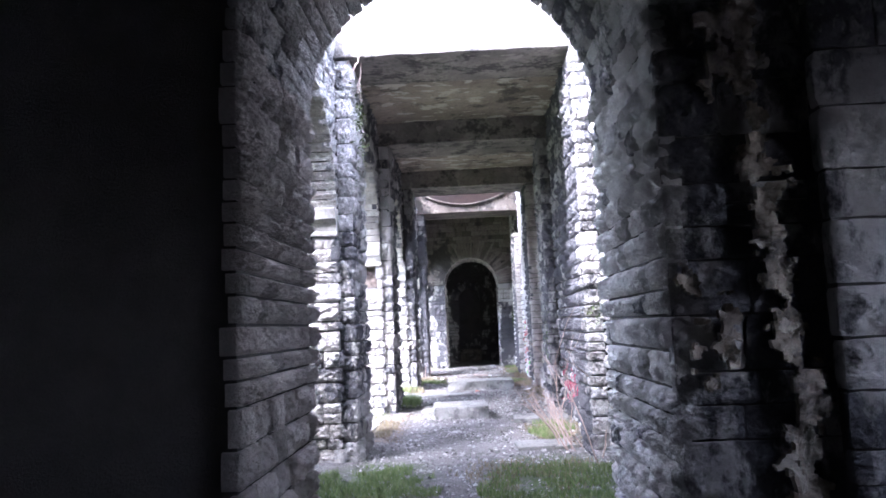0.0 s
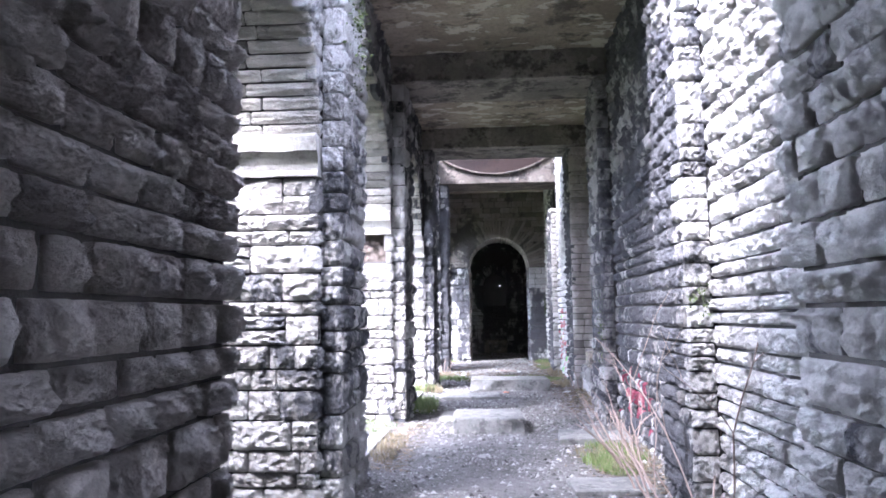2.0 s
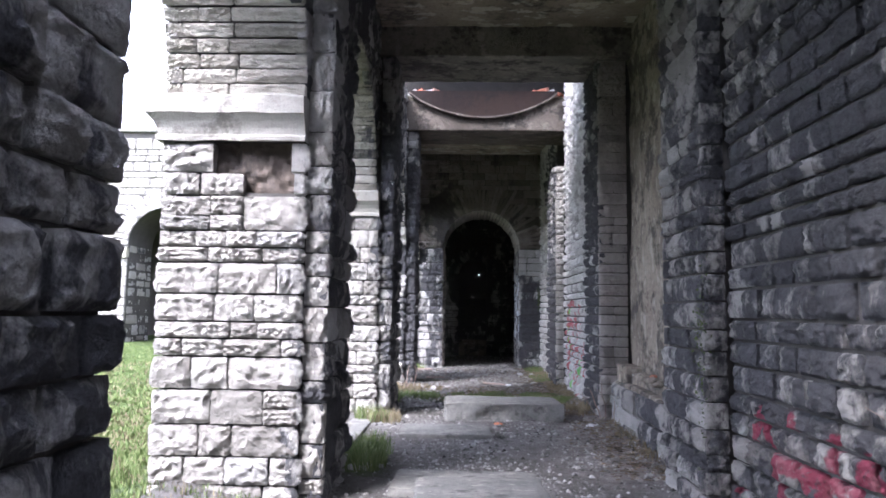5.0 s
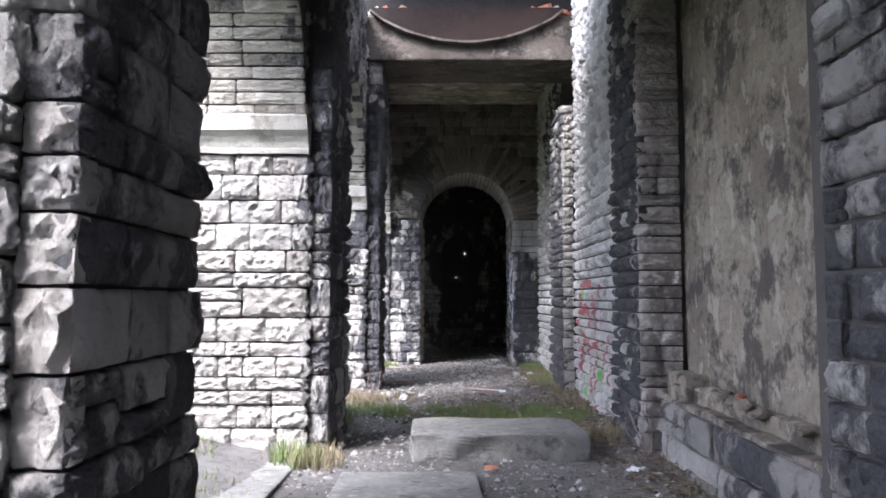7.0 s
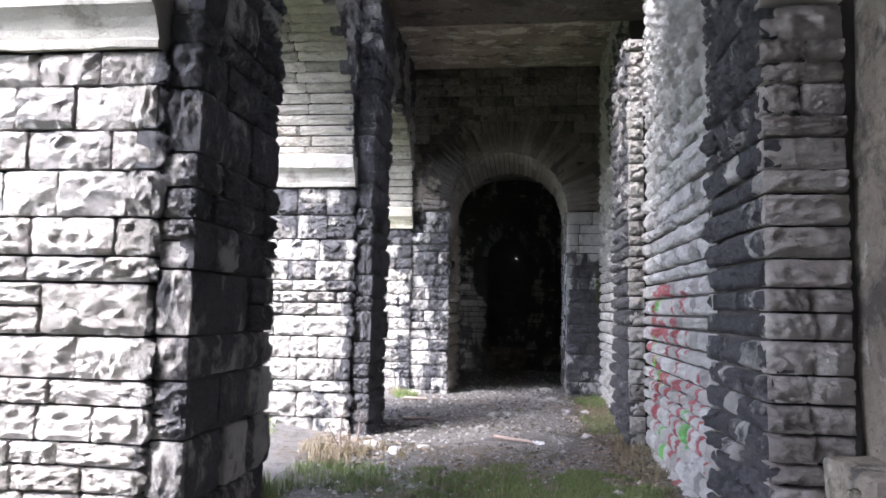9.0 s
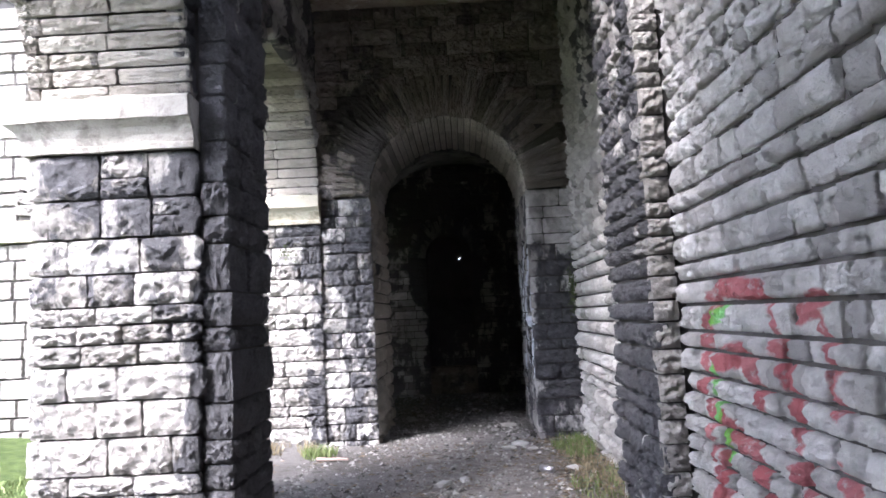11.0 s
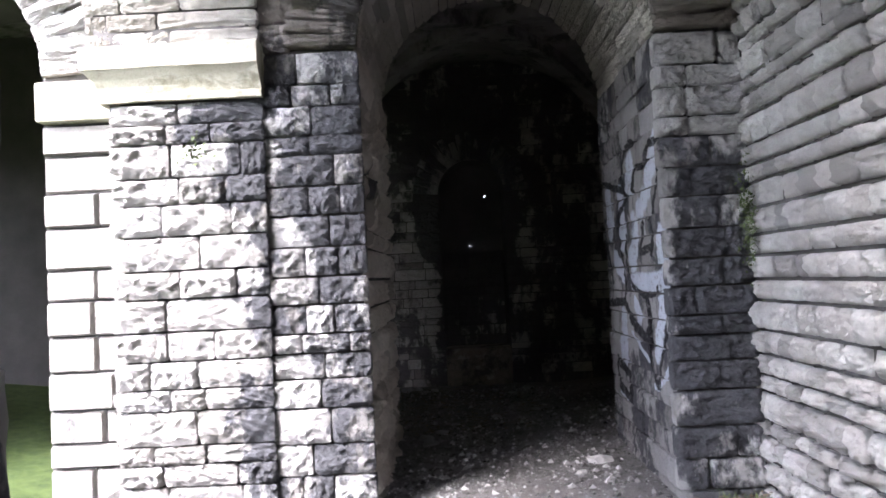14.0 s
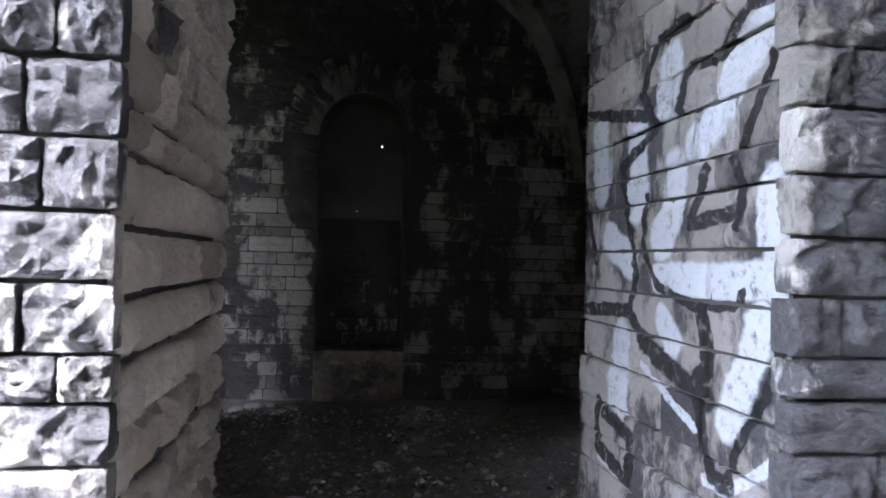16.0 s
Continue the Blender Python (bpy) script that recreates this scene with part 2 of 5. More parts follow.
jamb_silver = [stone("sooty_limestone_silver_spray", (0.4, 0.39, 0.38), (0.28, 0.265, 0.25), 0.6, (0.04, 0.041, 0.046),
                     paint=((lines_between(SILVER_LINES, low, high), SILVER, "x", 0.96), (lines_between(BLACK_LINES, low, high), BLACK, "x", 0.96)))
               for low, high in JAMB_BANDS]


def mortar_mat():
    n = Nodes("old_mortar")
    grain = n.noise(60, 5, 0.7)
    colour = n.mix(n.noise(3, 4), (0.06, 0.058, 0.055), (0.16, 0.15, 0.14))
    return n.finish(n.mix(n.math("MULTIPLY", grain, 0.4), colour, (0.03, 0.03, 0.03)), 0.95, ((grain, 0.01),))


def concrete_mat(name, light, dark, damp, low=0.42, high=0.6, warp=0.35):
    n = Nodes(name)
    big, mid, grain = n.noise(1.1, 7, 0.68, (0.8, 1.1, 0.8), warp), n.noise(3.2, 8, 0.74, (0.75, 1.2, 0.7), warp * 0.7), n.noise(70, 4, 0.7)
    colour = n.mix(n.ramp(big, low, high), dark, light)
    colour = n.mix(n.math("MULTIPLY", n.ramp(mid, 0.5, 0.6), 0.85), colour, damp)
    colour = n.mix(n.math("MULTIPLY", n.ramp(grain, 0.5, 0.75), 0.25), colour, (0.04, 0.04, 0.04))
    return n.finish(colour, 0.92, ((mid, 0.035), (grain, 0.006)))


def peeling_mat(name, light, mid_tone, soot, bare, sooty=0.5, peeled=0.56, scale=1.0):
    """Old render or concrete: soot in hard-edged patches, flaked places with broken rims, fine pits."""
    n = Nodes(name)
    broad, patch, flake = n.noise(0.9 * scale, 6, 0.6), n.noise(1.7 * scale, 9, 0.66, (1.0, 1.3, 1.15)), n.noise(2.9 * scale, 9, 0.6, (0.8, 1.5, 0.9))
    grain, pits = n.noise(55, 5, 0.7), n.noise(17, 6, 0.7)
    colour = n.mix(n.ramp(broad, 0.38, 0.62), mid_tone, light)
    colour = n.mix(n.math("MULTIPLY", n.ramp(pits, 0.45, 0.7), 0.5), colour, tuple(c * 0.55 for c in mid_tone))
    shed = n.ramp(flake, peeled, peeled + 0.02)
    colour = n.mix(n.math("MULTIPLY", shed, 0.8), colour, bare)
    grime = n.ramp(n.math("ADD", patch, n.math("MULTIPLY", n.math("SUBTRACT", pits, 0.5), 0.25)), sooty, sooty + 0.1)
    colour = n.mix(n.math("MULTIPLY", grime, 0.85), colour, soot)
    colour = n.mix(n.math("MULTIPLY", n.ramp(grain, 0.5, 0.75), 0.3), colour, (0.04, 0.038, 0.036))
    return n.finish(colour, 0.94, ((n.math("MULTIPLY", shed, -1.0), 0.012), (pits, 0.03), (grain, 0.006)))


mortar = mortar_mat()
concrete = peeling_mat("stained_concrete", (0.42, 0.36, 0.29), (0.25, 0.21, 0.17), (0.075, 0.066, 0.06), (0.6, 0.56, 0.48), 0.54, 0.55)
concrete_dark = peeling_mat("sooty_concrete", (0.3, 0.275, 0.24), (0.17, 0.155, 0.14), (0.05, 0.047, 0.045), (0.34, 0.31, 0.27), 0.5, 0.6, 1.4)
plaster = peeling_mat("crumbling_plaster", (0.37, 0.325, 0.265), (0.22, 0.19, 0.155), (0.07, 0.064, 0.058), (0.44, 0.4, 0.34), 0.49, 0.56, 1.3)
vault_brown = peeling_mat("brown_vault_render", (0.15, 0.13, 0.11), (0.095, 0.08, 0.068), (0.04, 0.036, 0.034), (0.2, 0.18, 0.15), 0.52, 0.58, 1.6)
cap_grey = concrete_mat("weathered_cap_stone", (0.46, 0.44, 0.4), (0.33, 0.32, 0.28), (0.18, 0.17, 0.15), 0.35, 0.6)
cap_stone = concrete_mat("mossy_cap_stone", (0.5, 0.47, 0.38), (0.36, 0.35, 0.26), (0.2, 0.19, 0.13), 0.35, 0.6)
slab_stone = peeling_mat("worn_granite", (0.25, 0.245, 0.225), (0.165, 0.165, 0.155), (0.085, 0.083, 0.078), (0.3, 0.29, 0.26), 0.56, 0.6, 3.0)
earthy = concrete_mat("brown_rubble", (0.15, 0.12, 0.1), (0.085, 0.07, 0.06), (0.055, 0.047, 0.042))
# near-black colour stands in for the shade inside the loft
loft_shade = concrete_mat("soot_black_plaster", (0.02, 0.019, 0.018), (0.014, 0.013, 0.013), (0.01, 0.01, 0.01))
# brick colour darkened to imitate the shade of the recessed vault
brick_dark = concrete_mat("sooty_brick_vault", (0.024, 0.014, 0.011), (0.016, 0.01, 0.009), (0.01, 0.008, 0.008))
brick_red = concrete_mat("orange_brick", (0.52, 0.2, 0.12), (0.38, 0.13, 0.08), (0.3, 0.2, 0.16))


def ground_mat():
    n = Nodes("trodden_ground_and_grass")
    grit, clump, big = n.noise(90, 4, 0.7), n.noise(9, 5, 0.7), n.noise(0.8, 4, 0.6)
    dirt = n.mix(n.ramp(big, 0.35, 0.65), (0.13, 0.12, 0.11), (0.23, 0.222, 0.212))
    dirt = n.mix(n.ramp(grit, 0.5, 0.68), dirt, (0.27, 0.262, 0.25))
    dirt = n.mix(n.math("MULTIPLY", n.ramp(clump, 0.5, 0.7), 0.7), dirt, (0.05, 0.044, 0.038))
    dust = n.strokes([([(1.15, 14.3), (1.1, 18.6)], 0.75), ([(1.2, 18.6), (1.25, 21.0)], 0.5), ([(0.2, 21.5), (0.3, 25.0)], 0.9)], "z", 0.6)
    dirt = n.mix(n.math("MULTIPLY", dust, n.math("MULTIPLY", n.ramp(n.noise(6, 6, 0.7), 0.35, 0.6), 0.6)), dirt, (0.36, 0.33, 0.3))
    green = n.mix(n.ramp(clump, 0.35, 0.65), (0.05, 0.085, 0.022), (0.11, 0.155, 0.045))
    sep = n.add("ShaderNodeSeparateXYZ")
    n.put(n.pos, sep.inputs[0])
    edge = n.math("ADD", sep.outputs[0], n.math("MULTIPLY", n.math("SUBTRACT", n.noise(1.6, 4), 0.5), 1.6))
    yard = n.ramp(edge, -2.5, -3.1)
    tufts = n.strokes([([(-1.1, 6.4), (-1.1, 8.2)], 0.55), ([(0.9, 6.4), (0.75, 8.3)], 0.65), ([(-0.6, 19.5), (1.2, 19.5)], 0.6), ([(-1.3, 14.2), (-1.35, 15.0)], 0.25), ([(1.2, 10.2), (1.2, 11.2)], 0.25), ([(1.45, 23.8), (1.45, 24.9)], 0.2)], "z", 0.5)
    yard = n.math("MAXIMUM", yard, n.math("MULTIPLY", tufts, n.math("MULTIPLY", n.ramp(clump, 0.3, 0.5), 0.8)))
    return n.finish(n.mix(yard, dirt, green), 0.97, ((clump, 0.07), (n.noise(28, 5, 0.7), 0.05), (grit, 0.03)))


def plain(name, colour, rough=0.8, vary=0.5, scale=20):
    n = Nodes(name)
    return n.finish(n.mix(n.math("MULTIPLY", n.noise(scale, 4), vary), colour, tuple(c * 0.4 for c in colour)), rough, ((n.noise(scale * 3), 0.004),))


def leaf_mat(name, a, b):
    n = Nodes(name)
    rnd = n.add("ShaderNodeNewGeometry").outputs["Random Per Island"]
    return n.finish(n.mix(rnd, a, b), 0.7)


ground_material = ground_mat()
grass_green = leaf_mat("grass_blades", (0.07, 0.12, 0.03), (0.2, 0.235, 0.1))
grass_dry = leaf_mat("dry_grass_blades", (0.15, 0.125, 0.075), (0.27, 0.23, 0.15))
leaf_green = leaf_mat("weed_leaves", (0.06, 0.085, 0.03), (0.12, 0.15, 0.06))
bark = plain("bare_twig_bark", (0.36, 0.28, 0.24))
pebble = plain("pale_rubble", (0.4, 0.39, 0.37))
pebble_dark = leaf_mat("gravel", (0.06, 0.056, 0.052), (0.46, 0.45, 0.43))
soot_wall = concrete_mat("sooty_plaster", (0.36, 0.34, 0.32), (0.22, 0.21, 0.2), (0.08, 0.077, 0.074))


# ---- geometry helpers ----
def mesh_of(name, bm, material, smooth=False):
    data = bpy.data.meshes.new(name)
    bm.to_mesh(data)
    bm.free()
    data.materials.append(material)
    if smooth:
        data.shade_smooth()
    return data


def thing(name, bm, material, label, category, kind="", group="", smooth=False):
    return tagged(new(name, mesh_of(name, bm, material, smooth)), label, category, group, kind)


def part(name, bm, material, parent, label=""):
    ob = new(name, mesh_of(name, bm, material))
    ob.parent = parent
    return tagged(ob, label)


def box(bm, x0, x1, y0, y1, z0, z1, bevel=0.0):
    made = bmesh.ops.create_cube(bm, size=1.0, matrix=Matrix.LocRotScale(((x0 + x1) / 2, (y0 + y1) / 2, (z0 + z1) / 2), None, (x1 - x0, y1 - y0, z1 - z0)))
    if bevel:
        edges = {e for v in made["verts"] for e in v.link_edges}
        bmesh.ops.bevel(bm, geom=list(edges), offset=bevel, segments=2, affect="EDGES", profile=0.6)
    return bm


def prism(outline, axis, a, b):
    """A polygon in the upright plane normal to axis ('x' or 'y'), given as (along, z), pulled from a to b."""
    bm = bmesh.new()
    spot = (lambda s, z, d: (d, s, z)) if axis == "x" else (lambda s, z, d: (s, d, z))
    near = [bm.verts.new(spot(s, z, a)) for s, z in outline]
    far = [bm.verts.new(spot(s, z, b)) for s, z in outline]
    bm.faces.new(near)
    bm.faces.new(far[::-1])
    for i in range(len(outline)):
        j = (i + 1) % len(outline)
        bm.faces.new((near[j], near[i], far[i], far[j]))
    bm.normal_update()
    bmesh.ops.triangulate(bm, faces=bm.faces[:])
    bmesh.ops.recalc_face_normals(bm, faces=bm.faces[:])
    return bm


def arch_points(mid, spring, radius, steps=20):
    return [(mid - radius * math.cos(math.pi * i / steps), spring + radius * math.sin(math.pi * i / steps)) for i in range(steps + 1)]


def rock_block(seed, across, up, rough, puff):
    """A unit ashlar block, 1 wide and 1 high, face to -y, split to a faceted face that bulges by puff; its depth is in metres."""
    rng = random.Random(seed)
    shift = rng.uniform(0, 50)
    cuts = [(rng.uniform(-0.9, 0.9), rng.uniform(-0.9, 0.9), rng.uniform(0.75, 1.15)) for _ in range(4)]
    bm = bmesh.new()
    grid = []
    for j in range(up + 1):
        row = []
        for i in range(across + 1):
            rim = i in (0, across) or j in (0, up)
            corner = i in (0, across) and j in (0, up)
            x = -0.5 + i / across + (0 if i in (0, across) else rng.uniform(-0.3, 0.3) / across)
            z = -0.5 + j / up + (0 if j in (0, up) else rng.uniform(-0.3, 0.3) / up)
            if corner:
                x, z = x * rng.uniform(0.94, 0.99), z * rng.uniform(0.92, 0.985)
            elif rim:
                x, z = (x * rng.uniform(0.985, 1.0) if i in (0, across) else x), (z * rng.uniform(0.955, 1.0) if j in (0, up) else z)
            if rim:
                y = -rough * rng.uniform(-0.1, 0.45) * (1 - puff) + rough * puff * 0.15
            else:
                facet = min(1.0, min(a * x + b * z + c for a, b, c in cuts))
                lump = noise.noise((x * across * 0.45 + shift, z * up * 0.5, shift))
                flat = max(0.15, 0.1 + 0.6 * max(0.2, facet) + 0.6 * lump + rng.uniform(-0.38, 0.38))
                pillow = (1 - abs(2 * x) ** 5) * (1 - abs(2 * z) ** 5)
                y = -rough * ((1 - puff) * flat + puff * (0.95 * pillow * max(0.25, facet) + 0.5 * lump + rng.uniform(-0.3, 0.3)))
            row.append(bm.verts.new((x, y, z)))
        grid.append(row)
    for j in range(up):
        for i in range(across):
            a, b, c, d = grid[j][i], grid[j][i + 1], grid[j + 1][i + 1], grid[j + 1][i]
            if rng.random() < 0.5:
                bm.faces.new((a, b, c)), bm.faces.new((a, c, d))
            else:
                bm.faces.new((a, b, d)), bm.faces.new((b, c, d))
    ring = grid[0] + [r[-1] for r in grid[1:]] + grid[-1][-2::-1] + [r[0] for r in grid[-2:0:-1]]
    back = [bm.verts.new((v.co.x, 0.09, v.co.z)) for v in ring]
    for i in range(len(ring)):
        j = (i + 1) % len(ring)
        bm.faces.new((ring[j], ring[i], back[i], back[j]))
    return bm


LIBRARY = {}
RELIEF = {"sooty_limestone_silver_spray": 0.016, "brownish_limestone": 0.06, "thin_bedded_limestone": 0.035, "pale_soffit_stone": 0.03, "bright_limestone": 0.05}


def block_mesh(material, long, rng, puff=0.0):
    """One of a few shared block meshes of a material: long or squat."""
    key = (material.name, long, puff, rng.randrange(9))
    if key not in LIBRARY:
        across, up = (11, 6) if long else (7, 6)
        data = mesh_of("stone_block", rock_block(str(key), across, up, RELIEF.get(material.name.split(".")[0], 0.045), puff), material)
        LIBRARY[key] = data
    return LIBRARY[key]


def lay(parent, material, spot, out, width, height, rng, tilt=0.0):
    """One block, centre of its face at spot, looking along out (level)."""
    u = (-out).cross(Vector((0, 0, 1)))
    turn = Matrix((u, -out, Vector((0, 0, 1)))).transposed().to_4x4()
    ob = new("stone_block", block_mesh(material, width > 1.7 * height, rng, 0.0 if "silver" in material.name else 0.55 if abs(out.x) > 0.5 else 0.1))
    ob.parent = parent
    ob.matrix_basis = Matrix.Translation(spot + out * rng.uniform(-0.034, 0.006 if abs(out.x) > 0.5 and "silver" not in material.name else -0.012)) @ turn @ pose(0, 0, 0, 0, tilt, 0) @ Matrix.Diagonal((width, rng.uniform(0.8, 1.2), height, 1))
    return ob


def courses(z0, z1, seed, low=0.13, high=0.26):
    rng, z, found = random.Random(seed), z0, []
    while z < z1 - 0.05:
        h = rng.choice((low, (low + high) / 2, high, high * 0.9)) * rng.uniform(0.9, 1.1)
        if z1 - z - h < low * 0.8:
            h = z1 - z
        found.append((z, min(h, z1 - z)))
        z += h
    return found


def masonry(parent, material, axis, plane, facing, a0, a1, rows, seed, lengths=(0.24, 0.56), solid=None, joint=0.01, split=0.18, other=None, share=0.0):
    """Blocks on the wall face axis = plane that looks along facing (+1 or -1), from a0 to a1 along it."""
    rng = random.Random(seed)
    out = Vector((facing, 0, 0)) if axis == "x" else Vector((0, facing, 0))
    for z, h in rows:
        for s0, s1 in (solid(z, h) if solid else [(a0, a1)]):
            s = s0
            while s < s1 - 0.02:
                w = rng.uniform(*lengths) * (0.8 if h < 0.2 else 1.0)
                if s1 - s - w < lengths[0] * 0.6:
                    w = s1 - s if s1 - s < lengths[1] * 1.25 else (s1 - s) / 2
                pieces = [(z, h)]
                if h > 0.24 and rng.random() < split:
                    cut = h * rng.uniform(0.4, 0.6)
                    pieces = [(z, cut), (z + cut, h - cut)]
                for zz, hh in pieces:
                    mid = s + w / 2
                    spot = Vector((plane, mid, zz + hh / 2)) if axis == "x" else Vector((mid, plane, zz + hh / 2))
                    lay(parent, other if other and rng.random() < share else material, spot, out, w - joint * (1.7 if axis == "x" else 1.0), hh - joint, rng)
                s += w


def voussoirs(parent, material, axis, mid, spring, radius, d0, d1, count, seed, pieces=2, inward=True):
    """The stones of an arch's soffit: wedges round a half circle, laid side by side from d0 to d1 through the wall."""
    rng = random.Random(seed)
    for k in range(count):
        turn = math.pi * (k + 0.5) / count
        c, s = math.cos(turn), math.sin(turn)
        cuts = sorted([d0, d1] + [d0 + (d1 - d0) * (i + rng.uniform(0.25, 0.75)) / pieces for i in range(pieces - 1)])
        for p, q in zip(cuts, cuts[1:]):
            d = (p + q) / 2
            if axis == "x":
                spot, out, u = Vector((d, mid - radius * c, spring + radius * s)), Vector((0, c, -s)), Vector((1, 0, 0))
            else:
                spot, out, u = Vector((mid - radius * c, d, spring + radius * s)), Vector((c, 0, -s)), Vector((0, 1, 0))
            up = u.cross(-out)
            ob = new("stone_block", block_mesh(material, True, rng))
            ob.parent = parent
            ob.matrix_basis = Matrix.Translation(spot + out * rng.uniform(-0.03, -0.012)) @ Matrix((u, -out, up)).transposed().to_4x4() @ Matrix.Diagonal((q - p - 0.012, 0.6, math.pi * radius / count - 0.01, 1))


def arch_ring(parent, material, mid, spring, radius, plane, facing, count, seed, reach=(0.35, 0.6)):
    """The stones of an arch on the wall's face, of uneven length, pointing at its centre; a wall normal to y."""
    rng = random.Random(seed)
    out = Vector((0, facing, 0))
    for k in range(count):
        turn = math.pi * (k + 0.5) / count
        long = rng.uniform(*reach)
        way = Vector((-math.cos(turn), 0, math.sin(turn)))
        spot = Vector((mid, plane, spring)) + way * (radius + long / 2)
        ob = new("arch_stone", block_mesh(material, False, rng))
        ob.parent = parent
        side = way.cross(-out) if facing < 0 else (-out).cross(way)
        frame_of = Matrix((-out.cross(way) * -1, -out, way)).transposed()
        if frame_of.determinant() < 0:
            frame_of = Matrix((out.cross(way) * -1, -out, way)).transposed()
        ob.matrix_basis = Matrix.Translation(spot + out * rng.uniform(0.0, 0.03)) @ frame_of.to_4x4() @ Matrix.Diagonal((math.pi * (radius + long / 2) / count - 0.012, 1.0, long - 0.01, 1))


def notch(a0, a1, mid, half, spring, ring):
    """Solid stretches of a course beside an arched opening and its ring of stones."""
    def solid(z, h):
        zz = z + h / 2
        if zz < spring:
            reach = half
        elif zz < spring + half + ring:
            reach = math.sqrt(max(0.0, (half + ring) ** 2 - (zz - spring) ** 2))
        else:
            return [(a0, a1)]
        return [(p, q) for p, q in ((a0, mid - reach), (mid + reach, a1)) if q - p > 0.08]
    return solid


def ground_height(x, y):
    inside = -0.13 + 0.13 * min(1.0, max(0.0, (y - 7) / 17))
    yard = min(1.0, max(0.0, (-2.9 - x) / 6.0))
    h = inside + yard * (0.12 + 0.38 * min(1.0, max(0.0, (y - 8) / 16)))
    if -2.6 < x < 2.2:
        side = max(0.0, abs(x - 0.05) - 0.95)
        h += 0.07 * side * side
    return h + 0.02 * noise.noise((x * 0.9, y * 0.9, 0)) + 0.01 * noise.noise((x * 4, y * 4, 3))


# ---- ground ----
def build_ground():
    xs = [-400, -120, -50] + [-26 + 0.5 * i for i in range(46)] + [-3 + 0.15 * i for i in range(44)] + [4, 8, 30, 120, 400]
    ys = [-400, -100, -30, -10] + [-4 + 0.4 * i for i in range(20)] + [4 + 0.15 * i for i in range(180)] + [31.5, 34, 40, 80, 400]
    bm = bmesh.new()
    grid = [[bm.verts.new((x, y, ground_height(x, y))) for x in xs] for y in ys]
    for j in range(len(ys) - 1):
        for i in range(len(xs) - 1):
            bm.faces.new((grid[j][i], grid[j][i + 1], grid[j + 1][i + 1], grid[j + 1][i]))
    thing("ground", bm, ground_material, "trodden grey gravel and earth running out into courtyard grass", "ground", "structure", smooth=True)


build_ground()

# ---- plan: piers of the arcade, front face, depth and inner line ----
PIERS = [(8.6, 1.25, -1.61), (12.97, 1.3, -1.61), (17.2, 1.38, -1.53), (21.3, 1.15, -1.48)]
END, START_A, START_B = 25.25, 3.95, 5.9
SPRING, TOP, SLAB, BEAM = 3.05, 6.0, 5.45, 5.02


def impost(parent, x0, x1, y0, y1, z=2.7, open_sides=(True, True, True), material=None):
    """The moulded cap course; it stands out on the front, back and outer side."""
    front, back, outer = open_sides
    bm, last = bmesh.new(), None
    for dz, out in ((0, 0.0), (0.0, 0.035), (0.035, 0.04), (0.05, 0.025), (0.1, 0.035), (0.15, 0.06), (0.19, 0.1), (0.2, 0.115), (0.33, 0.12), (0.35, 0.1), (0.35, 0.0)):
        a, b, c = x0 - out * outer, y0 - out * front, y1 + out * back
        loop = [bm.verts.new(p) for p in ((a, b, z + dz), (x1, b, z + dz), (x1, c, z + dz), (a, c, z + dz))]
        if last:
            for i in range(4):
                bm.faces.new((last[i], last[(i + 1) % 4], loop[(i + 1) % 4], loop[i]))
        last = loop
    bmesh.ops.subdivide_edges(bm, edges=[e for e in bm.edges if e.calc_length() > 0.4], cuts=8)
    for v in bm.verts:
        v.co += Vector((noise.noise(v.co * 9), noise.noise(v.co * 9 + Vector((5, 0, 0))), noise.noise(v.co * 9 + Vector((0, 5, 0))))) * 0.012
    bmesh.ops.recalc_face_normals(bm, faces=bm.faces[:])
    part("cap_course", bm, material or cap_stone, parent, "weathered moulded cap course")


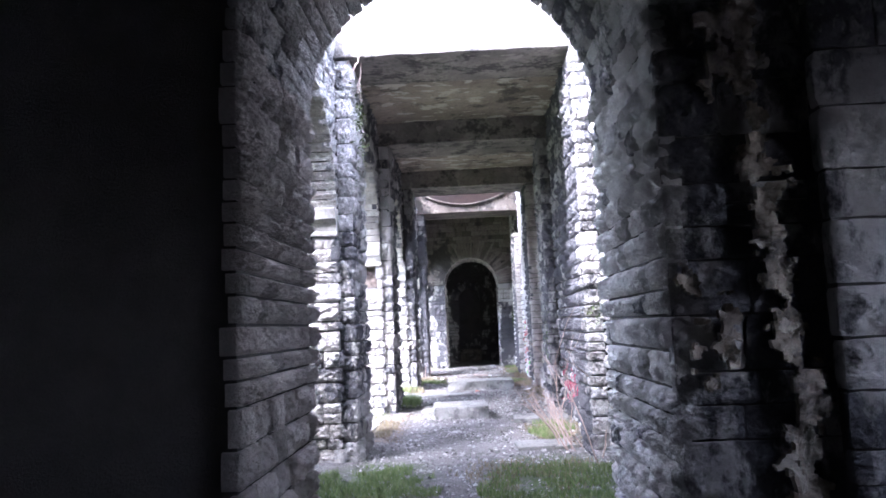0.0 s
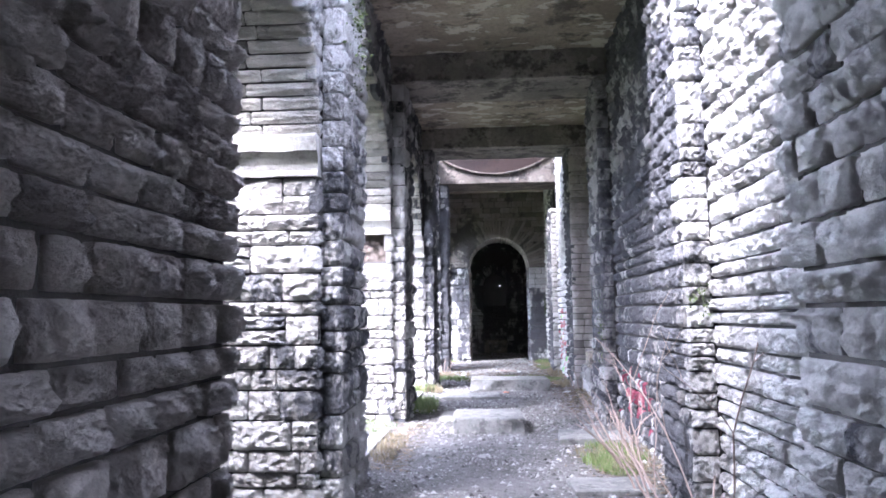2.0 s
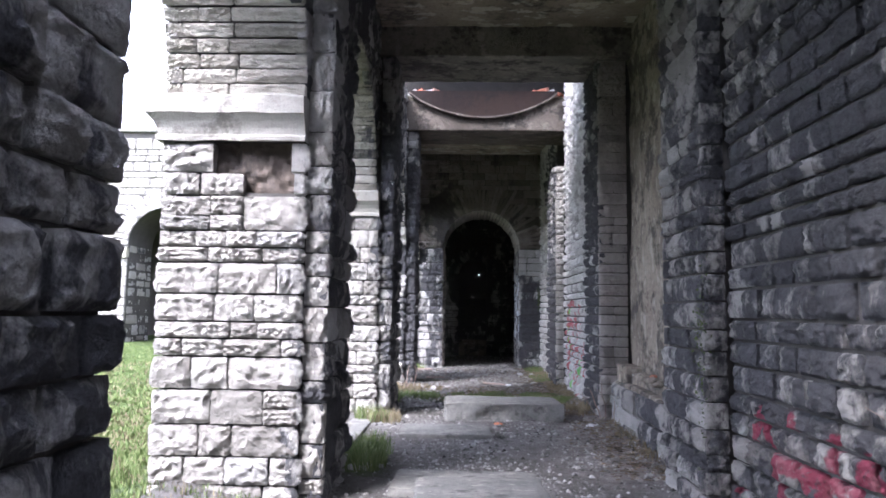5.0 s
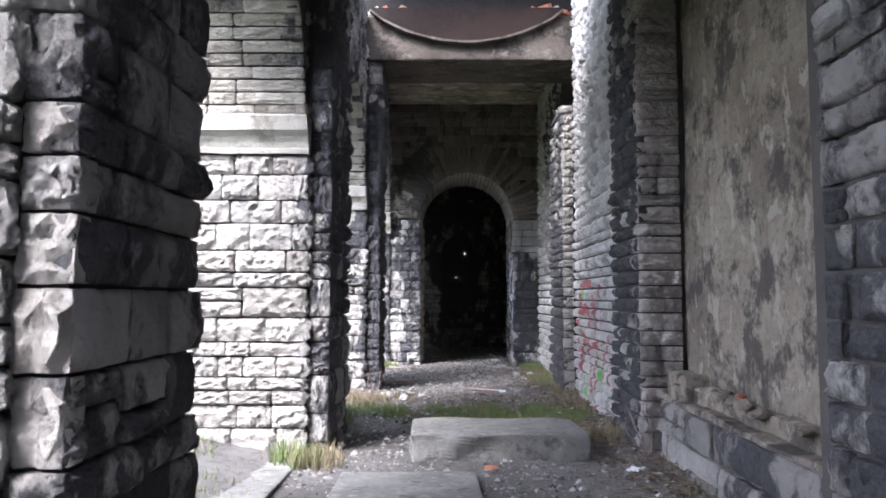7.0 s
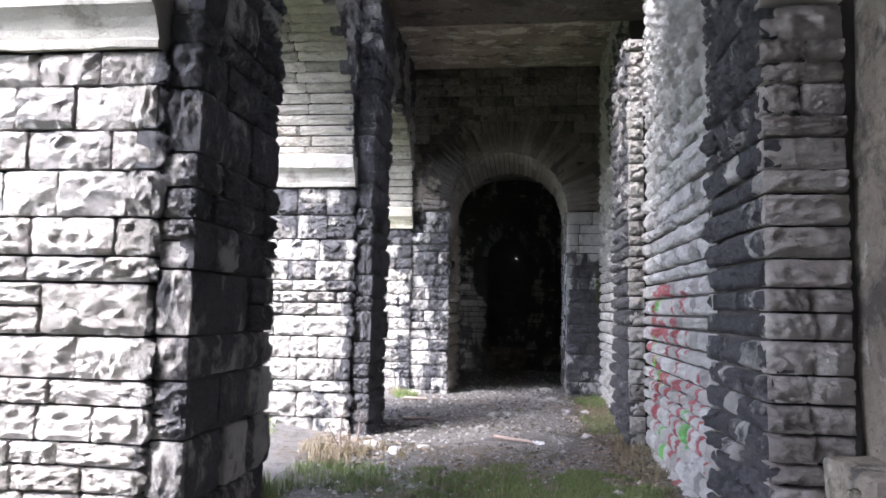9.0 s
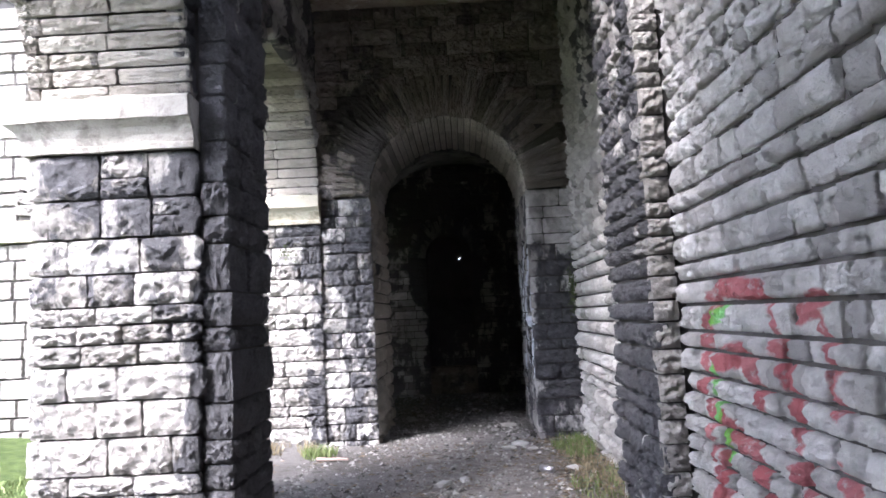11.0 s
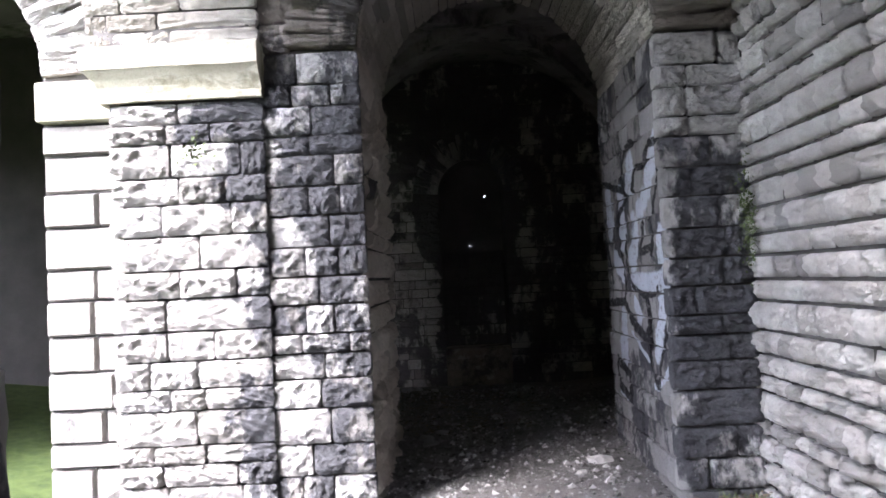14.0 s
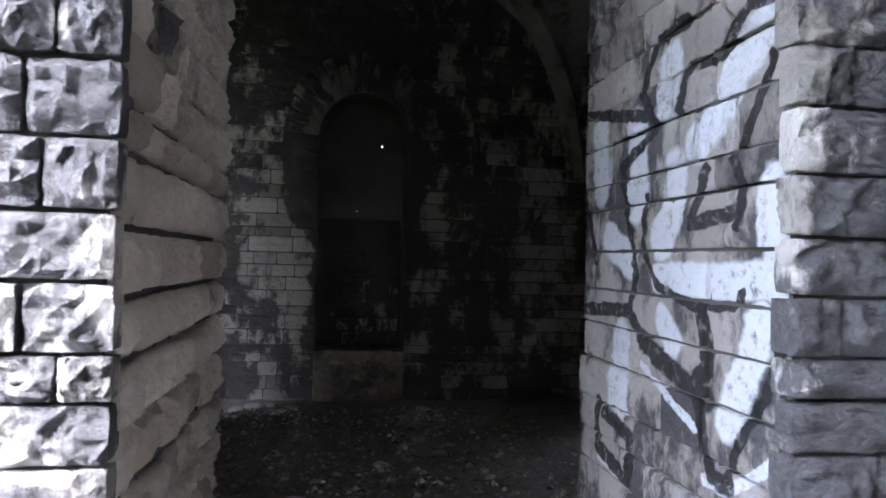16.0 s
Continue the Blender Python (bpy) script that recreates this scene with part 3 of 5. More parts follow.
def pier(index, y, deep, xi):
    xo = xi - 1.13
    if index == 1:
        bm = box(bmesh.new(), xo + 0.06, xi - 0.06, y + 0.06, y + deep - 0.06, -0.4, 2.3)
        box(bm, xo + 0.06, xi - 0.74, y + 0.06, y + deep - 0.06, 2.3, SPRING + 0.02)
        box(bm, xi - 0.74, xi - 0.06, y + 0.26, y + deep - 0.06, 2.3, SPRING + 0.02)
    else:
        bm = box(bmesh.new(), xo + 0.06, xi - 0.06, y + 0.06, y + deep - 0.06, -0.4, SPRING + 0.02)
    box(bm, xi - 0.1, xi + 0.158, y + 0.12, y + deep - 0.16, -0.4, BEAM)
    ob = thing("arcade_pier", bm, mortar, "square pier of rock-faced pale limestone with sooty inner pilaster", "pier", "structure", "piers of the arcade")
    rows = courses(-0.16, 2.7, 40 + index)
    hole = None
    if index == 1:
        def hole(z, h):
            return [(xo, xi - (0.72 if z + h / 2 > 2.5 else 0.48))] if 2.28 < z + h / 2 < 2.7 else [(xo, xi)]
    masonry(ob, stone_half if index == 3 else stone_pale, "y", y, -1, xo, xi, rows, 100 + index, solid=hole, other=stone_mixed, share=0.12)
    masonry(ob, stone_pale, "y", y + deep, 1, xo, xi, rows[::2] and rows, 110 + index)
    masonry(ob, stone_mixed, "x", xi, 1, y, y + 0.09, rows, 120 + index)
    masonry(ob, stone_pale, "x", xo, -1, y, y + deep, rows, 130 + index)
    tall = courses(-0.16, BEAM, 60 + index, 0.17, 0.32)
    masonry(ob, (stone_mixed, stone_pale, stone_black, stone_black)[index], "y", y + 0.07, -1, xi + 0.0, xi + 0.2, tall, 140 + index, other=stone_mixed, share=0.25)
    masonry(ob, stone_black if index else stone_mixed, "x", xi + 0.2, 1, y + 0.07, y + deep - 0.1, tall, 150 + index, other=stone_mixed, share=0.2)
    masonry(ob, stone_pale, "y", y + deep - 0.1, 1, xi + 0.02, xi + 0.18, tall, 160 + index)
    if index == 1:
        bm = box(bmesh.new(), xi - 0.74, xi - 0.01, y + 0.12, y + 0.3, 2.26, 2.72)
        bmesh.ops.subdivide_edges(bm, edges=bm.edges[:], cuts=20, use_grid_fill=True)
        for v in bm.verts:
            v.co += Vector((0, 0.09 * noise.noise(v.co * 5) + 0.04 * noise.noise(v.co * 14), 0))
        part("rubble_core", bm, earthy, ob, "exposed brown rubble core where blocks fell out")
    impost(ob, xo, xi, y, y + deep, material=cap_grey)
    return ob


for number, (y, deep, xi) in enumerate(PIERS):
    pier(number, y, deep, xi)


def arcade_arch(index, y0, y1, x0, x1, roof):
    """The wall over one opening of the arcade, from pier middle to pier middle."""
    mid, half = (y0 + y1) / 2, (y1 - y0) / 2
    a, b = (y0 - 0.7 if index else y0), (y1 + 0.7 if index < 4 else y1)
    outline = [(a, SPRING), *arch_points(mid, SPRING, half + 0.05), (b, SPRING), (b, roof), (a, roof)]
    outline = [p for i, p in enumerate(outline) if i == 0 or abs(p[0] - outline[i - 1][0]) + abs(p[1] - outline[i - 1][1]) > 1e-4]
    ob = thing("wall_arcade", prism(outline, "x", x0 + 0.06, x1 - 0.06), mortar, "stretch of stained limestone wall over an arcade arch", "wall", "structure", "arcade walls")
    voussoirs(ob, stone_thin, "x", mid, SPRING, half - 0.01, x0, x1, int(math.pi * half / 0.115), 200 + index, 3)
    rows = courses(SPRING, roof, 220 + index, 0.16, 0.28)
    masonry(ob, stone_black if index else stone_mixed, "x", x1, 1, a, b, rows, 230 + index, solid=notch(a, b, mid, half, SPRING, 0.02), other=stone_mixed, share=0.3)
    masonry(ob, stone_pale, "x", x0, -1, a, b, rows, 240 + index, (0.45, 0.8), solid=notch(a, b, mid, half, SPRING, 0.02))


SPANS = [(START_B, PIERS[0][0]), *((p[0] + p[1], q[0]) for p, q in zip(PIERS, PIERS[1:])), (PIERS[3][0] + PIERS[3][1], END - 0.05)]
INNER = [-1.61, -1.61, -1.57, -1.5, -1.45]
for number, ((y0, y1), xi) in enumerate(zip(SPANS, INNER)):
    arcade_arch(number, y0, y1, xi - 1.13, xi + 0.0, SLAB + (0.35 if number else -0.1))


# ---- right wall, bay by bay, with its pilasters ----
RIGHT = 1.64
def right_bay(index, y0, y1, x, material, other, share, top, low=-0.2, heights=(0.13, 0.27), lengths=(0.25, 0.6)):
    ob = thing("wall_right", box(bmesh.new(), x + 0.042, x + 0.9, y0, y1, -0.4, top), mortar, "stretch of rock-faced limestone wall, stained by soot", "wall", "structure", "right wall")
    masonry(ob, material, "x", x, -1, y0, y1, courses(low, top, 300 + index, *heights), 310 + index, lengths, joint=0.02, other=other, share=share, split=0.25)
    return ob


def right_pilaster(index, y0, y1, x, back, material, side, top, heights=(0.14, 0.25), lengths=(0.3, 0.6)):
    ob = thing("pilaster", box(bmesh.new(), x + 0.042, back + 0.25, y0 + 0.06, y1 - 0.06, -0.4, top - 0.04), mortar, "shallow pilaster of rock-faced sooty limestone", "pilaster", "structure", "right pilasters")
    rows = courses(-0.16, top, 330 + index, *heights)
    masonry(ob, material, "x", x, -1, y0, y1, rows, 340 + index, lengths, joint=0.018, other=stone_mixed, share=0.25)
    masonry(ob, side, "y", y0, -1, x, back, rows, 350 + index)
    masonry(ob, side, "y", y1, 1, x, back, rows, 360 + index)


right_bay(0, START_B, 8.6, RIGHT, stone_bright, stone_mixed, 0.12, 5.3, heights=(0.11, 0.18), lengths=(0.2, 0.44))
right_bay(1, 9.55, 13.0, RIGHT, wall_red_a, stone_black, 0.12, TOP, heights=(0.12, 0.2), lengths=(0.22, 0.48))
right_bay(3, 18.45, 21.25, RIGHT, wall_red_b, stone_pale, 0.0, TOP, heights=(0.11, 0.17), lengths=(0.16, 0.34))
right_bay(4, 22.5, END + 0.3, RIGHT, stone_bright, stone_mixed, 0.08, TOP, heights=(0.11, 0.17), lengths=(0.16, 0.34))
right_pilaster(0, 8.55, 9.55, 1.42, RIGHT, stone_black, stone_mixed, BEAM, (0.12, 0.2), (0.22, 0.45))
right_pilaster(1, 13.0, 14.05, 1.45, RIGHT, stone_black, stone_black, BEAM, (0.12, 0.2), (0.22, 0.45))
right_pilaster(2, 17.4, 18.45, 1.54, 1.95, stone_black, stone_passage, BEAM, (0.11, 0.17), (0.15, 0.35))
right_pilaster(3, 21.25, 22.5, 1.47, RIGHT, stone_black, stone_pale, 4.3, (0.11, 0.17), (0.16, 0.32))


def recess():
    bm = box(bmesh.new(), 2.0, 2.6, 14.05, 17.45, -0.4, TOP)
    bmesh.ops.subdivide_edges(bm, edges=bm.edges[:], cuts=24, use_grid_fill=True)
    for v in bm.verts:
        v.co.x += 0.05 * noise.noise(v.co * 1.7) + 0.02 * noise.noise(v.co * 7)
    thing("wall_recess", bm, plaster, "recessed wall panel of grey crumbling plaster", "wall", "structure")
    bm = box(bmesh.new(), RIGHT + 0.02, 2.6, 14.05, 14.5, -0.4, TOP)
    thing("wall_recess_return", bm, mortar, "dark return of the wall recess", "wall", "structure")
    bm = bmesh.new()
    box(bm, 1.72, 2.05, 14.4, 17.3, -0.4, 0.5, 0.03)
    box(bm, 1.78, 2.05, 16.9, 17.4, 0.45, 0.72, 0.04)
    box(bm, 1.86, 2.05, 14.4, 17.3, 0.45, 0.62, 0.04)
    bmesh.ops.subdivide_edges(bm, edges=[e for e in bm.edges if e.calc_length() > 0.3], cuts=10, use_grid_fill=True)
    for v in bm.verts:
        v.co += Vector((noise.noise(v.co * 5), noise.noise(v.co * 5 + Vector((7, 0, 0))), noise.noise(v.co * 5 + Vector((0, 7, 0))))) * 0.03
    ledge = thing("wall_ledge", bm, plaster, "crumbling stone ledge along the foot of the recess", "ledge", "structure")
    masonry(ledge, stone_mixed, "x", 1.665, -1, 14.4, 17.3, [(-0.1, 0.3), (0.2, 0.27)], 371, (0.5, 0.9), other=stone_black, share=0.4)
    masonry(ledge, stone_pale, "y", 14.4, -1, 1.72, 2.0, [(-0.1, 0.3), (0.2, 0.27)], 372)


recess()


# ---- thick walls with arched openings: where the walk starts, and at the end ----
def arched_wall(name, x0, x1, y0, y1, mid, half, spring, top, label):
    outline = [(x0, -0.4), (mid - half - 0.042, -0.4), *arch_points(mid, spring, half + 0.042), (mid + half + 0.042, -0.4), (x1, -0.4), (x1, top), (x0, top)]
    return thing(name, prism(outline, "y", y0 + 0.06, y1 - 0.06), mortar, label, "wall", "structure")


PASS_MID, PASS_HALF, PASS_SPRING = -0.09, 1.22, 3.35
start_wall = arched_wall("wall_start", -26, 4, START_A, START_B, PASS_MID, PASS_HALF, PASS_SPRING, 5.3, "thick limestone wall with an arched passage through it")
rows = courses(-0.2, PASS_SPRING, 400, 0.14, 0.24)
masonry(start_wall, stone_passage, "x", PASS_MID - PASS_HALF, 1, START_A, START_B, rows, 401, (0.22, 0.46), joint=0.018)
masonry(start_wall, stone_bright, "x", PASS_MID + PASS_HALF, -1, START_A, START_B, courses(-0.2, PASS_SPRING, 404, 0.12, 0.21), 402, (0.18, 0.36), joint=0.018, other=stone_mixed, share=0.12)
voussoirs(start_wall, stone_mixed, "y", PASS_MID, PASS_SPRING, PASS_HALF, START_A, START_B, 30, 403, 5)

DOOR_MID, DOOR_HALF, DOOR_SPRING, DOOR_BACK = 0.135, 0.955, 3.02, 27.05
end_wall = arched_wall("wall_end", -1.75, 4, END, DOOR_BACK, DOOR_MID, DOOR_HALF, DOOR_SPRING, TOP, "sooty limestone end wall with an arched doorway")
rows = courses(-0.12, SLAB, 410, 0.13, 0.22)
masonry(end_wall, stone_dim, "y", END, -1, -1.47, RIGHT + 0.02, [r for r in rows if r[0] < 2.9], 411, (0.22, 0.5), solid=notch(-1.47, RIGHT + 0.02, DOOR_MID, DOOR_HALF, DOOR_SPRING, 0.4), other=stone_black, share=0.12)
masonry(end_wall, stone_end, "y", END, -1, -1.47, RIGHT + 0.02, [r for r in rows if r[0] >= 2.9], 416, (0.3, 0.6), solid=notch(-1.47, RIGHT + 0.02, DOOR_MID, DOOR_HALF, DOOR_SPRING, 0.45))
arch_ring(end_wall, stone_end, DOOR_MID, DOOR_SPRING, DOOR_HALF, END - 0.01, -1, 44, 412, (0.4, 0.8))
jamb_rows = courses(-0.12, DOOR_SPRING, 413, 0.13, 0.2)
masonry(end_wall, stone_jamb, "x", DOOR_MID - DOOR_HALF, 1, END + 0.07, DOOR_BACK, jamb_rows, 414, (0.2, 0.4), joint=0.02)
for number, (low, high) in enumerate(JAMB_BANDS):
    masonry(end_wall, jamb_silver[number], "x", DOOR_MID + DOOR_HALF, -1, END + 0.07, DOOR_BACK, [r for r in jamb_rows if low <= r[0] + r[1] / 2 < high], 415 + number * 40, (0.3, 0.6))
voussoirs(end_wall, stone_soffit, "y", DOOR_MID, DOOR_SPRING, DOOR_HALF, END, DOOR_BACK, 36, 417, 3)

# the half pier that ends the arcade, and the wing's facade beyond it
bm = box(bmesh.new(), -2.39, -1.5, END + 0.01, DOOR_BACK - 0.1, -0.4, SPRING)
half_pier = thing("arcade_pier", bm, mortar, "half pier of pale limestone against the end wall", "pier", "structure", "piers of the arcade")
rows = courses(-0.1, 2.7, 420, 0.13, 0.22)
masonry(half_pier, stone_half, "y", END - 0.05, -1, -2.45, -1.44, rows, 421, (0.25, 0.6), other=stone_mixed, share=0.2)
masonry(half_pier, stone_pale, "x", -2.45, -1, END - 0.05, END + 0.5, rows, 422)
impost(half_pier, -2.45, -1.44, END - 0.05, DOOR_BACK, open_sides=(True, False, True))


def wing_facade():
    """The wing across the end of the courtyard, with arches like the doorway."""
    x0, x1, y0, y1, top = -26.0, -2.42, 25.62, DOOR_BACK, 6.05
    mids = [-4.1, -8.15, -12.3, -16.4, -20.5]
    outline = [(x0, -0.2)]
    for mid in mids[::-1]:
        outline += [(mid - 0.98, -0.2), *arch_points(mid, 3.05, 0.98), (mid + 0.98, -0.2)]
    outline += [(x1, -0.2), (x1, top), (x0, top)]
    ob = thing("wing_facade", prism(outline, "y", y0 + 0.03, y1), mortar, "pale limestone courtyard facade with round arches and a coping", "facade", "structure")
    rng, verts, faces = random.Random(7), [], []
    for z, h in courses(0.0, top - 0.15, 430, 0.18, 0.28):
        spans, s = [], x0
        for mid in mids[::-1]:
            reach = 0.98 if z + h / 2 < 3.05 else math.sqrt(max(0.0, 1.4 ** 2 - (z + h / 2 - 3.05) ** 2))
            if reach > 0.05:
                spans.append((s, mid - reach))
                s = mid + reach
        for s0, s1 in spans + [(s, x1)]:
            x = s0
            while x < s1 - 0.02:
                w = rng.uniform(0.3, 0.7)
                w = s1 - x if s1 - x - w < 0.2 else w
                d, e, n0 = rng.uniform(0.0, 0.03), 0.02, len(verts)
                verts += [(x + 0.006, y0 + 0.03, z + 0.006), (x + w - 0.006, y0 + 0.03, z + 0.006), (x + w - 0.006, y0 + 0.03, z + h - 0.006), (x + 0.006, y0 + 0.03, z + h - 0.006)]
                verts += [(x + e, y0 - d, z + e), (x + w - e, y0 - d, z + e), (x + w - e, y0 - d, z + h - e), (x + e, y0 - d, z + h - e)]
                faces += [(n0 + 4, n0 + 5, n0 + 6, n0 + 7)] + [(n0 + i, n0 + (i + 1) % 4, n0 + 4 + (i + 1) % 4, n0 + 4 + i) for i in range(4)]
                x += w
    data = bpy.data.meshes.new("facade_stones")
    data.from_pydata(verts, [], faces)
    data.materials.append(facade_stone)
    stones = tagged(new("facade_stones", data), kind="stuff")
    stones.parent = ob
    for mid in mids[:4]:
        arch_ring(ob, stone_pale, mid, 3.05, 0.98, y0, -1, 26, int(-mid * 10), (0.4, 0.5))
        for s in (-1, 1):
            a, b = (mid - 1.93, mid - 0.98) if s < 0 else (mid + 0.98, min(mid + 1.93, -2.46))
            part("string_course", box(bmesh.new(), a, b, y0 - 0.09, y0 + 0.1, 2.7, 2.98, 0.02), cap_stone, ob, "pale moulded string course")
    for mid in mids[:3]:
        masonry(ob, stone_pale, "x", mid - 0.99, 1, y0 + 0.06, y1, courses(0.0, 3.05, int(-mid * 7), 0.18, 0.28), int(-mid * 9), (0.35, 0.7), other=stone_mixed, share=0.4)
    part("coping", box(bmesh.new(), x0, x1, y0 - 0.12, y1, top, top + 0.12, 0.02), slab_stone, ob, "grey stone coping")


facade_stone = stone("facade_limestone_spray", (0.66, 0.64, 0.6), (0.56, 0.53, 0.48), 0.12, paint=(
    ([([(-10.95 - k, 2.0), (-10.6 - k, 1.3), (-10.4 - k, 2.0), (-10.2 - k, 1.2), (-9.95 - k, 1.5)], 0.14) for k in (0, 4.1)] + [([(-6.85, 2.0), (-6.6, 1.4)], 0.14)], BLUE, "y", 0.95),
    ([([(-10.95 - k, 0.95), (-9.9 - k, 0.98)], 0.14) for k in (0, 4.1)] + [([(-10.7 - k, 2.22), (-10.0 - k, 2.22)], 0.08) for k in (0, 4.1)] + [([(-6.85, 1.0), (-6.5, 1.0)], 0.14)], YELLOW, "y", 0.9)))
wing_facade()


# ---- the dark wing behind the end doorway ----
def end_room():
    y0, y1 = DOOR_BACK, 30.4
    niche = [(-0.42, -0.4), *((0.03 + 0.45 * math.cos(math.pi * (1 - k / 12)), 2.65 + 0.45 * math.sin(math.pi * k / 12)) for k in range(13)), (0.48, -0.4)]
    bm = prism([(-26, -0.4), *niche, (6, -0.4), (6, 6), (-26, 6)], "y", y1 + 0.06, y1 + 0.5)
    back = thing("wall_back", bm, mortar, "dark limestone back wall with a blocked arched doorway", "wall", "structure")
    bm, x = bmesh.new(), -1.0
    for cx, cz, r in sorted(DOTS):
        box(bm, x, cx - r, y1 + 0.5, y1 + 0.6, -0.4, 4)
        box(bm, cx - r, cx + r, y1 + 0.5, y1 + 0.6, -0.4, cz - r)
        box(bm, cx - r, cx + r, y1 + 0.5, y1 + 0.6, cz + r, 4)
        x = cx + r
    box(bm, x, 1.0, y1 + 0.5, y1 + 0.6, -0.4, 4)
    niche_wall = thing("wall_niche", bm, mortar, "sooty blocking wall with two pinholes of daylight", "wall", "structure")
    masonry(niche_wall, stone_room, "y", y1 + 0.47, -1, -0.4, 0.46, courses(0.5, 1.85, 503, 0.1, 0.2), 504, (0.2, 0.45))
    rows = courses(-0.05, 4.6, 500, 0.09, 0.16)

    def solid(z, h):
        gaps = [(-0.42, 0.48)] if z + h / 2 < 2.65 else ([(0.03 - r, 0.03 + r)] if (r := math.sqrt(max(0, 0.8 ** 2 - (z + h / 2 - 2.65) ** 2))) > 0.1 else [])
        found, s = [], -2.6
        for a, b in sorted(gaps):
            if a > s:
                found.append((s, a))
            s = max(s, b)
        return found + [(s, 3.0)]
    masonry(back, stone_room, "y", y1, -1, -2.6, 3.0, rows, 501, (0.22, 0.55), solid=solid)
    arch_ring(back, stone_black, 0.03, 2.65, 0.45, y1, -1, 19, 502, (0.3, 0.42))
    thing("door_sill", box(bmesh.new(), -0.42, 0.48, y1 - 0.05, y1 + 0.5, -0.1, 0.5, 0.03), plaster, "sooty stone sill below the blocked arched doorway", "sill", "structure")
    # groined vault
    bm, n = bmesh.new(), 24
    mx, rx, my, ry, low = 0.15, 2.1, (y0 + y1) / 2, (y1 - y0) / 2, 2.5
    grid = []
    for j in range(n + 1):
        row = []
        for i in range(n + 1):
            a, b = 2 * i / n - 1, 2 * j / n - 1
            row.append(bm.verts.new((mx + rx * a, my + ry * b, low + 2.0 * math.sqrt(max(0, 1 - min(a * a, b * b))))))
        grid.append(row)
    for j in range(n):
        for i in range(n):
            bm.faces.new((grid[j][i], grid[j + 1][i], grid[j + 1][i + 1], grid[j][i + 1]))
    thing("ceiling_vault", bm, soot_wall, "sooty groined vault over the dark room", "ceiling", "structure")
    for sx in (-1, 1):
        bm = bmesh.new()
        last = None
        for k in range(25):
            s = 2 * k / 24 - 1
            p = Vector((mx + rx * s * sx, my + ry * s, low - 0.02 + 2.0 * math.sqrt(max(0, 1 - s * s))))
            side = Vector((-ry * sx, rx, 0)).normalized() * 0.11
            loop = [bm.verts.new(p + d) for d in (side, side - Vector((0, 0, 0.16)), -side - Vector((0, 0, 0.16)), -side)]
            if last:
                for i in range(4):
                    bm.faces.new((last[i], last[(i + 1) % 4], loop[(i + 1) % 4], loop[i]))
            last = loop
        thing("vault_rib", bm, soot_wall, "stone rib crossing the sooty vault", "rib", "structure", "vault ribs")
    thing("ceiling_wing", box(bmesh.new(), -26, 6, y0 - 1.4, y1 + 0.3, 5.2, 5.5), soot_wall, "dark ceiling of the end wing", "ceiling", "structure")
    # unseen stub, added to hold back light from the courtyard arches
    thing("wall_wing_cross", box(bmesh.new(), -2.6, -2.3, y0, y0 + 0.95, -0.4, 5.3), soot_wall, "unseen stub wall added to limit side light in the wing", "wall", "structure")
    thing("wall_wing_end", box(bmesh.new(), 3.0, 3.3, y0 - 0.5, y1, -0.4, 5.4), soot_wall, "dark end wall of the wing", "wall", "structure")


DOTS = [(0.24, 2.645, 0.011), (-0.01, 1.935, 0.005)]
end_room()


